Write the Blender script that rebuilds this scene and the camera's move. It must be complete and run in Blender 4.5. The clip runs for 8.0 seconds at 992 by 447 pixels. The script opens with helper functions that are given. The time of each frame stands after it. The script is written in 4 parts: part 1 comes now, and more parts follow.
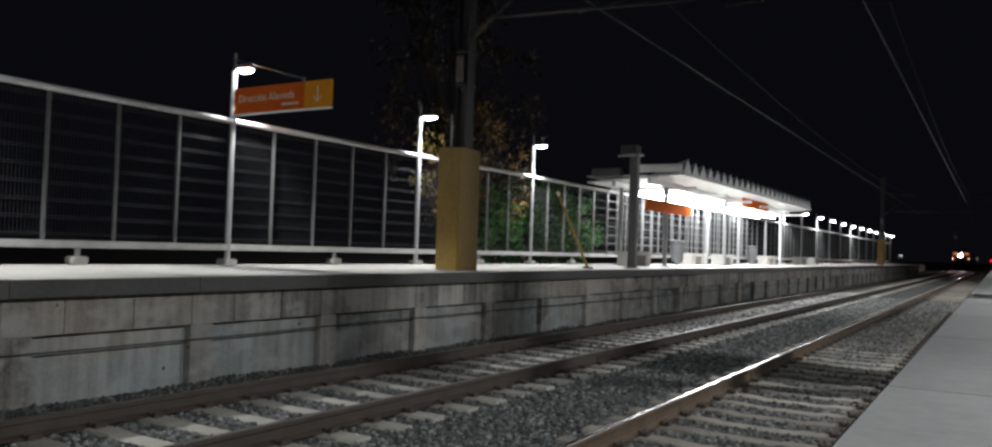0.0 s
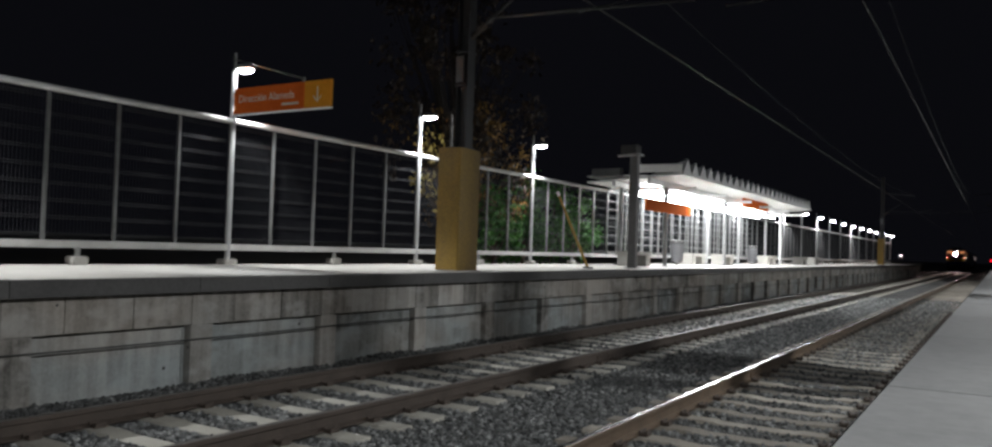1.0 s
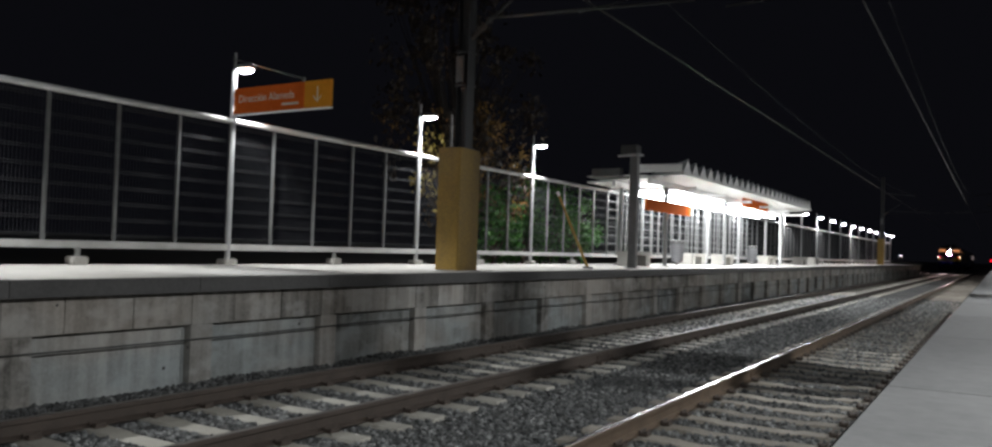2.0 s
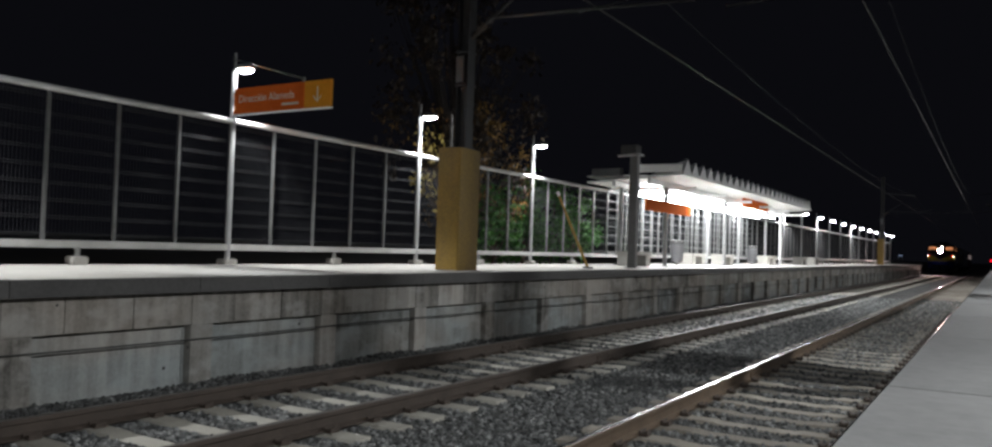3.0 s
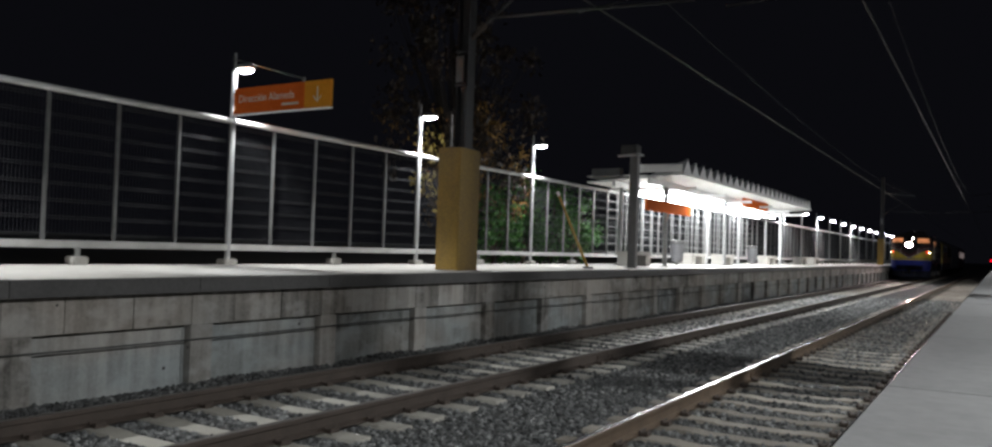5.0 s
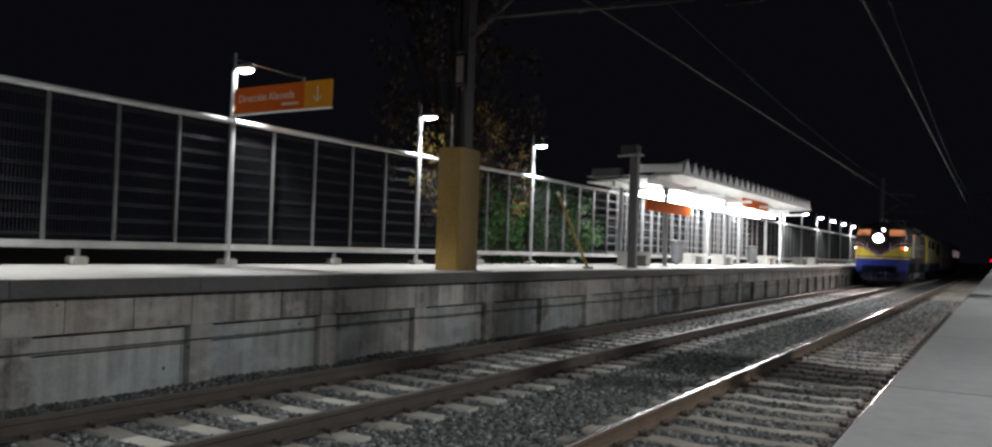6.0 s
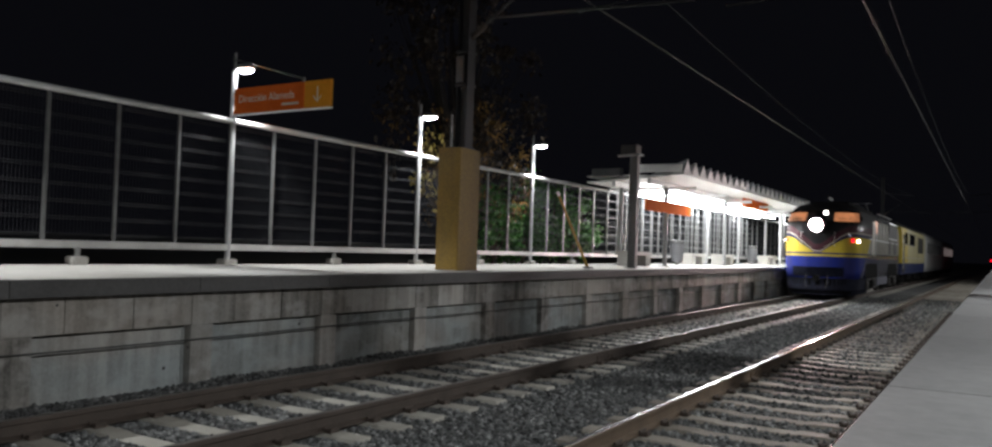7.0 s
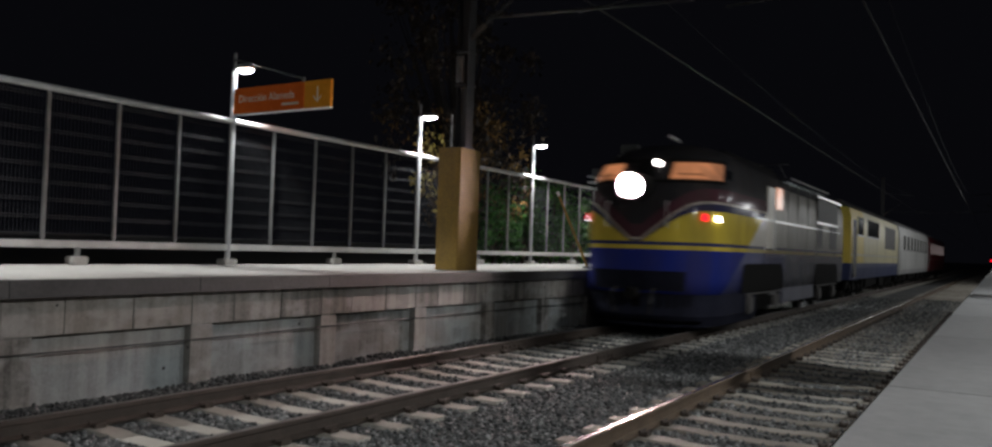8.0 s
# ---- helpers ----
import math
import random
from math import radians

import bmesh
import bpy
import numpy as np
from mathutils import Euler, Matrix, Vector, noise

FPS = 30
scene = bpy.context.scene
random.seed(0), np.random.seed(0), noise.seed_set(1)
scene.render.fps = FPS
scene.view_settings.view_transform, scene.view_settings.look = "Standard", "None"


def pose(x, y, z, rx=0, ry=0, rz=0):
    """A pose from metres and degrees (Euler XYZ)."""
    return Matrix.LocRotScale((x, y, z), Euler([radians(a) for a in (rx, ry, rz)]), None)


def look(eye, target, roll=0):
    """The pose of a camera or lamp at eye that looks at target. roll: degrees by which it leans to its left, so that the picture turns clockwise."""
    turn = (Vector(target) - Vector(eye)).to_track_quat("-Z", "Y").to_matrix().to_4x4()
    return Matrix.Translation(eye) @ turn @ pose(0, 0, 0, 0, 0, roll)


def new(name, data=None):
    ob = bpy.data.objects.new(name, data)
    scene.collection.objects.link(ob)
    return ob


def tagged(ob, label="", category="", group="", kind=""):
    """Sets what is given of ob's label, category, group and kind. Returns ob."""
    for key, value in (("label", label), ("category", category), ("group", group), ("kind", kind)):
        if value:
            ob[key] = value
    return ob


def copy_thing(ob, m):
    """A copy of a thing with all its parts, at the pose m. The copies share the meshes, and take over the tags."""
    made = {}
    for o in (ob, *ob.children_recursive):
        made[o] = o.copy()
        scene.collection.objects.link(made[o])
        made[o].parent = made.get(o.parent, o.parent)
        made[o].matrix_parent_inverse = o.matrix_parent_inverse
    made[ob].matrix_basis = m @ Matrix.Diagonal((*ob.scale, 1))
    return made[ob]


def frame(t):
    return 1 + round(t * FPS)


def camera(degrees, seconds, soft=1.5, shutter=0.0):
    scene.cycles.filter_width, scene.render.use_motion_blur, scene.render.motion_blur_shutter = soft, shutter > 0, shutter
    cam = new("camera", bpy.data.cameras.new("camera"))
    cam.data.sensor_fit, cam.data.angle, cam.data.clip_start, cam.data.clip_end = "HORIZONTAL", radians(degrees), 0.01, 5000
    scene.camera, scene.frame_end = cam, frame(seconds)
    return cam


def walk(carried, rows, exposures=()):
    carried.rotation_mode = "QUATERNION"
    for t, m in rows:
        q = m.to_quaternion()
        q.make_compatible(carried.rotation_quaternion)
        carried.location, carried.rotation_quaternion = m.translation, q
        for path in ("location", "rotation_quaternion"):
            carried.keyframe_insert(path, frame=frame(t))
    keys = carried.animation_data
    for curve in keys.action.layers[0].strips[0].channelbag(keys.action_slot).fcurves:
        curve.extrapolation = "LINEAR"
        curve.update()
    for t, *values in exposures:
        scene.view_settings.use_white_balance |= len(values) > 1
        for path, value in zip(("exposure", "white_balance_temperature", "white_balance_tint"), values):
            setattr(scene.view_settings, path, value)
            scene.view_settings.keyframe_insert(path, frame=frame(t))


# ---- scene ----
# ---- camera: stands still on the near platform ----
cam = camera(62.786, 8.0, soft=2.4, shutter=0.6)
EYE = (0.0, 0.0, 1.769)
AIM = (-0.52567, 0.85023, 1.769 + 0.02891)
walk(cam, [(0.0, look(EYE, AIM, 1.88)), (8.0, look(EYE, AIM, 1.88))], exposures=[(0.0, 0.32), (1.5, 0.37), (4.5, 0.42), (6.0, 0.28), (7.0, 0.18), (7.5, 0.06), (8.0, -0.08)])

# ---- plan, in metres: y runs along the tracks, z = 0 is the top of the sleepers ----
RAIL_Z = 0.17
TRACK_FAR, TRACK_NEAR = -6.23, -2.11
HALF_GAUGE = 0.873
PLAT_Z = 1.31
EDGE_L, EDGE_R = -7.80, -0.34
WALL_L = -7.93
FENCE_X = -11.44
Y0, Y1 = -12.0, 112.0
LAMP_Y0, LAMP_STEP = 9.62, 5.40

# ---- night sky ----
world = bpy.data.worlds.new("night_sky")
scene.world = world
world.use_nodes = True
bg = world.node_tree.nodes["Background"]
bg.inputs[0].default_value = (0.66, 0.68, 0.95, 1)
bg.inputs[1].default_value = 0.0034


def lamp(kind, m, power, colour=(1, 1, 1), size=0.3, size_y=None, cone=None, blend=0.6):
    data = bpy.data.lights.new("lamp_light", kind)
    data.energy, data.color = power, colour
    if kind == "AREA":
        data.size = size
        if size_y:
            data.shape, data.size_y = "RECTANGLE", size_y
    else:
        data.shadow_soft_size = size
    if kind == "SPOT" and cone:
        data.spot_size, data.spot_blend = radians(cone), blend
    ob = new("lamp_light", data)
    ob.matrix_world = m
    return ob


COOL = (0.96, 0.975, 0.985)
# lamp heads over the far platform
for i in range(-2, 3):
    lamp("SPOT", look((FENCE_X + 0.4, LAMP_Y0 + LAMP_STEP * i, 4.63), (FENCE_X + 0.75, LAMP_Y0 + LAMP_STEP * i, 1.3)), 860, COOL, 0.1, cone=104)
for i in (8, 10, 13):
    lamp("SPOT", look((FENCE_X + 0.4, LAMP_Y0 + LAMP_STEP * i, 4.63), (FENCE_X + 0.75, LAMP_Y0 + LAMP_STEP * i, 1.3)), 1100, COOL, 0.1, cone=158)
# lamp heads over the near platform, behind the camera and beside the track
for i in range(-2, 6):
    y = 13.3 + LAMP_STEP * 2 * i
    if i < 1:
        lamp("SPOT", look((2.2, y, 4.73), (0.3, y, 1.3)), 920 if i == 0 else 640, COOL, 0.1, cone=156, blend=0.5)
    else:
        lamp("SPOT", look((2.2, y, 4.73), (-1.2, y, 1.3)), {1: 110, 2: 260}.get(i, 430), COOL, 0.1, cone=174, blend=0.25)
# strip lights under the shelter
for y in (28.0, 34.5, 41.0):
    lamp("AREA", look((-10.3, y, 3.70), (-10.45, y, 1.3)), 370, COOL, 0.5, 5.5)

# ---- materials ----


class Tree:
    """Short hand for shader nodes."""

    def __init__(self, name, still=False):
        self.mat = bpy.data.materials.new(name)
        self.mat.use_nodes = True
        self.t = self.mat.node_tree
        self.b = self.t.nodes["Principled BSDF"]
        if still:
            self.co = self.t.nodes.new("ShaderNodeNewGeometry").outputs["Position"]
        else:
            self.co = self.t.nodes.new("ShaderNodeTexCoord").outputs["Object"]

    def link(self, a, b):
        if isinstance(a, (int, float)):
            b.default_value = a
        else:
            self.t.links.new(a, b)

    def m(self, op, a, b=0.0, c=0.0):
        n = self.t.nodes.new("ShaderNodeMath")
        n.operation = op
        for v, s in zip((a, b, c), n.inputs):
            self.link(v, s)
        return n.outputs[0]

    def noise(self, scale, detail=4.0, stretch=(1, 1, 1), rough=0.55):
        mp = self.t.nodes.new("ShaderNodeMapping")
        mp.inputs["Scale"].default_value = stretch
        self.t.links.new(self.co, mp.inputs[0])
        n = self.t.nodes.new("ShaderNodeTexNoise")
        n.inputs["Scale"].default_value, n.inputs["Detail"].default_value, n.inputs["Roughness"].default_value = scale, detail, rough
        self.t.links.new(mp.outputs[0], n.inputs["Vector"])
        return n.outputs[0]

    def ramp(self, fac, stops):
        n = self.t.nodes.new("ShaderNodeValToRGB")
        r = n.color_ramp
        while len(r.elements) < len(stops):
            r.elements.new(0.5)
        for e, (p, c) in zip(r.elements, stops):
            e.position, e.color = p, (*c, 1)
        self.link(fac, n.inputs[0])
        return n.outputs[0]

    def mix(self, fac, a, b, how="MIX"):
        n = self.t.nodes.new("ShaderNodeMix")
        n.data_type, n.blend_type = "RGBA", how
        self.link(fac, n.inputs[0])
        for v, s in ((a, n.inputs[6]), (b, n.inputs[7])):
            if isinstance(v, tuple):
                s.default_value = (*v, 1)
            else:
                self.t.links.new(v, s)
        return n.outputs[2]

    def bump(self, height, strength=0.3, dist=0.01):
        n = self.t.nodes.new("ShaderNodeBump")
        n.inputs["Strength"].default_value, n.inputs["Distance"].default_value = strength, dist
        self.t.links.new(height, n.inputs["Height"])
        self.t.links.new(n.outputs[0], self.b.inputs["Normal"])

    def done(self, colour, rough, metal=0.0):
        if isinstance(colour, tuple):
            self.b.inputs["Base Color"].default_value = (*colour, 1)
        else:
            self.t.links.new(colour, self.b.inputs["Base Color"])
        self.link(rough, self.b.inputs["Roughness"])
        self.b.inputs["Metallic"].default_value = metal
        return self.mat


def worn(name, dark, light, scale=6.0, rough=(0.5, 0.8), metal=0.0, bump=0.2, stretch=(1, 1, 1), vary=0.0, still=False):
    """A surface with grain, broad stains and fine relief; vary: from piece to piece."""
    t = Tree(name, still)
    fine, broad = t.noise(scale * 9, 6), t.noise(scale * 0.5, 4, stretch)
    f = t.m("ADD", t.m("MULTIPLY", fine, 0.45), t.m("MULTIPLY", broad, 0.55))
    if vary:
        info = t.t.nodes.new("ShaderNodeObjectInfo").outputs["Random"]
        f = t.m("ADD", f, t.m("MULTIPLY", t.m("SUBTRACT", info, 0.5), vary))
    c = t.ramp(f, [(0.3, dark), (0.72, light)])
    r = t.m("ADD", rough[0], t.m("MULTIPLY", broad, rough[1] - rough[0]))
    if bump:
        t.bump(fine, bump, 0.006)
    return t.done(c, r, metal)


def matt(*a, **k):
    """A surface that hardly shines."""
    m = worn(*a, **k)
    m.node_tree.nodes["Principled BSDF"].inputs["Specular IOR Level"].default_value = 0.02
    return m


def glowing(name, colour, strength, noisy=0.0):
    t = Tree(name)
    t.b.inputs["Emission Color"].default_value = (*colour, 1)
    if noisy:
        t.link(t.m("MULTIPLY", t.m("ADD", t.noise(noisy, 2), -0.15), strength * 2.0), t.b.inputs["Emission Strength"])
    else:
        t.b.inputs["Emission Strength"].default_value = strength
    return t.done((0.05, 0.05, 0.05), 0.3)


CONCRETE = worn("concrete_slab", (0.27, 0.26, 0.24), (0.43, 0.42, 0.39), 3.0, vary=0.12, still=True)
NEARC = worn("near_platform_concrete", (0.125, 0.127, 0.128), (0.225, 0.227, 0.226), 2.0, vary=0.15, still=True)
# Side shade is put into the coping colour; a pale sheet covers the top.
COPING_SHADE = worn("shaded_coping_concrete", (0.045, 0.044, 0.043), (0.10, 0.098, 0.096), 3.0, vary=0.1, still=True)
SLEEPER = worn("sleeper_concrete", (0.32, 0.305, 0.265), (0.62, 0.60, 0.53), 5.0, vary=0.22, still=True)
# Fence rails only: lamplight from above is put into this paler steel.
GALV_LAMPLIT = worn("lamplit_galvanised_tube", (0.36, 0.36, 0.35), (0.54, 0.54, 0.53), 8.0, (0.3, 0.45), 0.4, 0.05)
SLEEPERN = worn("weathered_sleeper", (0.2, 0.18, 0.15), (0.52, 0.48, 0.41), 5.0, vary=0.4, still=True)
SOIL = worn("dark_verge_soil", (0.015, 0.014, 0.012), (0.045, 0.042, 0.034), 2.0, (0.85, 0.95), 0, 0.6, still=True)
GALV = worn("galvanised_steel", (0.14, 0.143, 0.143), (0.29, 0.293, 0.29), 8.0, (0.3, 0.5), 0.7, 0.05)
WIRE = worn("dark_wire", (0.012, 0.014, 0.015), (0.05, 0.05, 0.054), 1.2, (0.5, 0.7), 0.3, 0.0)
MASTST = worn("dark_mast_steel", (0.03, 0.031, 0.033), (0.085, 0.086, 0.09), 5.0, (0.45, 0.7), 0.3, 0.1, (1, 1, 0.2))
STEEL = worn("painted_mast_steel", (0.10, 0.10, 0.10), (0.2, 0.2, 0.2), 6.0, (0.45, 0.7), 0.3, 0.1)
RUST = worn("rusty_rail_side", (0.05, 0.039, 0.032), (0.115, 0.09, 0.074), 8.0, (0.6, 0.85), 0.15, 0.3)
RUSTN = worn("brown_rail_side", (0.08, 0.055, 0.036), (0.19, 0.135, 0.09), 8.0, (0.6, 0.85), 0.1, 0.3)
RAILDULL = worn("dull_rail_head", (0.18, 0.165, 0.155), (0.34, 0.32, 0.30), 10.0, (0.34, 0.55), 0.8, 0.03, (1, 0.05, 1))
RAILTOP = worn("worn_rail_head", (0.42, 0.40, 0.38), (0.62, 0.60, 0.58), 10.0, (0.14, 0.28), 1.0, 0.03, (1, 0.05, 1))
YELLOW = worn("yellow_mast_paint", (0.12, 0.073, 0.02), (0.40, 0.25, 0.034), 3.0, (0.45, 0.7), 0, 0.15, (1, 1, 0.22))
POLE = worn("grey_pole_paint", (0.22, 0.223, 0.225), (0.36, 0.363, 0.365), 5.0, (0.35, 0.55), 0.1, 0.05)
WHITE = worn("white_paint", (0.66, 0.67, 0.67), (0.82, 0.82, 0.82), 4.0, (0.35, 0.55), 0, 0.05)
ROOF = worn("white_folded_sheet", (0.74, 0.75, 0.75), (0.86, 0.86, 0.86), 3.0, (0.35, 0.55), 0.0, 0.03, (0.3, 1, 1))
ORANGE = matt("orange_sign_face", (0.55, 0.10, 0.015), (0.68, 0.15, 0.03), 2.0, (0.75, 0.85), 0, 0.0)
AMBER = matt("amber_sign_face", (0.62, 0.24, 0.02), (0.72, 0.32, 0.04), 2.0, (0.4, 0.5), 0, 0.0)
LETTER = worn("faded_lettering", (0.62, 0.55, 0.49), (0.76, 0.69, 0.62), 5.0, (0.4, 0.5), 0, 0.0)
BINGREY = worn("grey_bin_plastic", (0.035, 0.035, 0.04), (0.08, 0.08, 0.085), 6.0, (0.4, 0.6))
BLACK = worn("black_rubber", (0.012, 0.012, 0.012), (0.03, 0.03, 0.03), 6.0, (0.55, 0.8))
BARK = worn("tree_bark", (0.05, 0.035, 0.025), (0.14, 0.10, 0.07), 9.0, (0.8, 0.95), 0, 0.6, (1, 1, 0.2))
LED = glowing("led_lens", (0.92, 0.97, 1.0), 90)
TUBE = glowing("strip_light_lens", (0.95, 0.98, 1.0), 34)


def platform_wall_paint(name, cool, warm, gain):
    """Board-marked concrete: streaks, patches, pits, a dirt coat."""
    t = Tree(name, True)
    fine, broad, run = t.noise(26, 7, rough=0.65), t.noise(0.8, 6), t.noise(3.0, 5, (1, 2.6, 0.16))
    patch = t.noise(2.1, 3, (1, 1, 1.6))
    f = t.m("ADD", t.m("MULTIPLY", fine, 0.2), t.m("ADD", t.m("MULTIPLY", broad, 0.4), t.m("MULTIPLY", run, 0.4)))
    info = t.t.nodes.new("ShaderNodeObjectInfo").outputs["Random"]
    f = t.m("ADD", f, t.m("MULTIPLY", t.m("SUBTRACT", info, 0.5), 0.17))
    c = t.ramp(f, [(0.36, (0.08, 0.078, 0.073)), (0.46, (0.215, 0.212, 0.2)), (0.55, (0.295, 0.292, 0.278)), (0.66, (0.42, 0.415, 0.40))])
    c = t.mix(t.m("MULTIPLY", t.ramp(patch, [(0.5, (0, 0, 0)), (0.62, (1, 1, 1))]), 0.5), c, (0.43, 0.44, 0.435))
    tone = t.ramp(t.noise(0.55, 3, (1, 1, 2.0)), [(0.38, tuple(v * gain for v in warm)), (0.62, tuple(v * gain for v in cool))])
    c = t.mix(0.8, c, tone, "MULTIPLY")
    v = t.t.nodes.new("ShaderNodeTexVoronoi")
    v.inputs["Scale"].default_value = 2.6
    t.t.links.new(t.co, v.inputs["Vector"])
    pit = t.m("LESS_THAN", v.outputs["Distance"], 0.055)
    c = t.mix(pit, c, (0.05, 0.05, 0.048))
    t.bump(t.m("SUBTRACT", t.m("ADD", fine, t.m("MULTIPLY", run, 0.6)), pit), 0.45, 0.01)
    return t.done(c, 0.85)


# Panels slightly cooler and darker than the rest of the wall.
WALLC = platform_wall_paint("warm_wall_concrete", (1.0, 0.98, 0.95), (1.0, 0.91, 0.83), 1.0)
PANELC = platform_wall_paint("cool_panel_concrete", (0.90, 1.0, 1.04), (1.0, 0.96, 0.91), 0.94)


def ballast_paint(name, gain):
    t = Tree(name)
    isl = t.t.nodes.new("ShaderNodeNewGeometry").outputs["Random Per Island"]
    n = t.noise(40, 5)
    f = t.m("ADD", t.m("MULTIPLY", isl, 0.75), t.m("MULTIPLY", n, 0.25))
    c = t.ramp(f, [(0.08, (0.04, 0.041, 0.042)), (0.45, (0.135, 0.14, 0.14)), (0.8, (0.29, 0.3, 0.295)), (0.95, (0.56, 0.565, 0.55))])
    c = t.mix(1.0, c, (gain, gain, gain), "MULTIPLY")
    t.bump(n, 0.3, 0.004)
    return t.done(c, 0.8)


STONE = ballast_paint("ballast_stone", 1.0)
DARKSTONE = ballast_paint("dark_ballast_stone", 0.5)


def ground_paint():
    t = Tree("gravel_ground")
    v = t.t.nodes.new("ShaderNodeTexVoronoi")
    v.inputs["Scale"].default_value = 19
    t.t.links.new(t.co, v.inputs["Vector"])
    g, broad = t.m("MULTIPLY", v.outputs["Distance"], 1.4), t.noise(0.6, 4)
    bw = t.t.nodes.new("ShaderNodeRGBToBW")
    t.t.links.new(v.outputs["Color"], bw.inputs[0])
    f = t.m("ADD", t.m("MULTIPLY", bw.outputs[0], 0.5), t.m("MULTIPLY", broad, 0.5))
    c = t.ramp(f, [(0.25, (0.042, 0.042, 0.042)), (0.8, (0.2, 0.202, 0.195))])
    t.bump(t.m("SUBTRACT", 1.0, g), 0.9, 0.03)
    return t.done(c, 0.9)


GROUND = ground_paint()


def leaf_paint(name, a, b):
    t = Tree(name)
    isl = t.t.nodes.new("ShaderNodeNewGeometry").outputs["Random Per Island"]
    c = t.ramp(isl, [(0.0, a), (1.0, b)])
    t.b.inputs["Transmission Weight"].default_value = 0.0
    return t.done(c, 0.55)


BUSH = leaf_paint("bush_leaf", (0.014, 0.09, 0.012), (0.075, 0.24, 0.025))
AUTUMN = leaf_paint("autumn_leaf", (0.10, 0.05, 0.015), (0.30, 0.17, 0.03))

# Leaf and bark darkened in colour for foliage beyond the lamplight.
UNLIT_BARK = worn("unlit_bark", (0.008, 0.006, 0.005), (0.025, 0.018, 0.013), 9.0, (0.85, 0.95), 0, 0.6, (1, 1, 0.2))
UNLIT_LEAF = leaf_paint("unlit_autumn_leaf", (0.014, 0.009, 0.006), (0.05, 0.03, 0.012))
YELLOWLEAF = leaf_paint("yellow_leaf", (0.20, 0.12, 0.03), (0.50, 0.40, 0.10))

# ---- mesh helpers ----


def box(bm, x0, x1, y0, y1, z0, z1, bevel=0.0):
    before = set(bm.verts)
    m = Matrix.Translation(((x0 + x1) / 2, (y0 + y1) / 2, (z0 + z1) / 2)) @ Matrix.Diagonal((abs(x1 - x0), abs(y1 - y0), abs(z1 - z0), 1))
    got = bmesh.ops.create_cube(bm, size=1.0, matrix=m)["verts"]
    if bevel:
        edges = list({e for v in got for e in v.link_edges})
        bmesh.ops.bevel(bm, geom=edges, offset=bevel, segments=2, affect="EDGES", clamp_overlap=True)
    return [v for v in bm.verts if v not in before]


def rod(bm, a, b, r, n=10, r2=None):
    a, b = Vector(a), Vector(b)
    m = Matrix.Translation((a + b) / 2) @ (b - a).to_track_quat("Z", "Y").to_matrix().to_4x4()
    return bmesh.ops.create_cone(bm, cap_ends=True, segments=n, radius1=r, radius2=r if r2 is None else r2, depth=(b - a).length, matrix=m)["verts"]


def mesh_of(name, bm, material, smooth=False):
    me = bpy.data.meshes.new(name)
    bm.to_mesh(me)
    bm.free()
    me.materials.append(material)
    if smooth:
        me.polygons.foreach_set("use_smooth", [True] * len(me.polygons))
    return me


def part(name, bm, material, parent=None, label="", smooth=False):
    """Links a bmesh as one mesh object, under a thing or a part."""
    ob = new(name, bm if isinstance(bm, bpy.types.Mesh) else mesh_of(name, bm, material, smooth))
    ob.parent = parent
    return tagged(ob, label)


def thing(name, label, category, group="", kind="", at=(0, 0, 0), turn=0):
    ob = new(name)
    ob.matrix_world = pose(*at, 0, 0, turn)
    ob.empty_display_size = 0.2
    return tagged(ob, label, category, group, kind)


def bm_box(*a, **k):
    bm = bmesh.new()
    box(bm, *a, **k)
    return bm


def bm_rod(*a, **k):
    bm = bmesh.new()
    rod(bm, *a, **k)
    return bm


# ---- ground ----
bm = bmesh.new()
xs = [-1500, -300, -60, -20, -14, -9, -8, -7.6, -4.95, -4.6, -3.7, -3.3, -0.9, -0.4, 5, 14, 20, 60, 300, 1500]
zs = [-0.2, -0.2, -0.2, -0.2, -0.2, 0.05, 0.05, -0.03, -0.03, -0.06, -0.06, -0.034, -0.034, -0.034, -0.2, -0.2, -0.2, -0.2, -0.2, -0.2]
ys = [-1500, -200, -20, 0, 30, 80, 200, 600, 2500]
grid = [[bm.verts.new((x, y, z)) for x, z in zip(xs, zs)] for y in ys]
for j in range(len(ys) - 1):
    for i in range(len(xs) - 1):
        bm.faces.new((grid[j][i], grid[j][i + 1], grid[j + 1][i + 1], grid[j + 1][i]))
ground = part("ground", bm, GROUND)
tagged(ground, "dark grey crushed stone ground of the railway cutting", "ground", kind="structure")


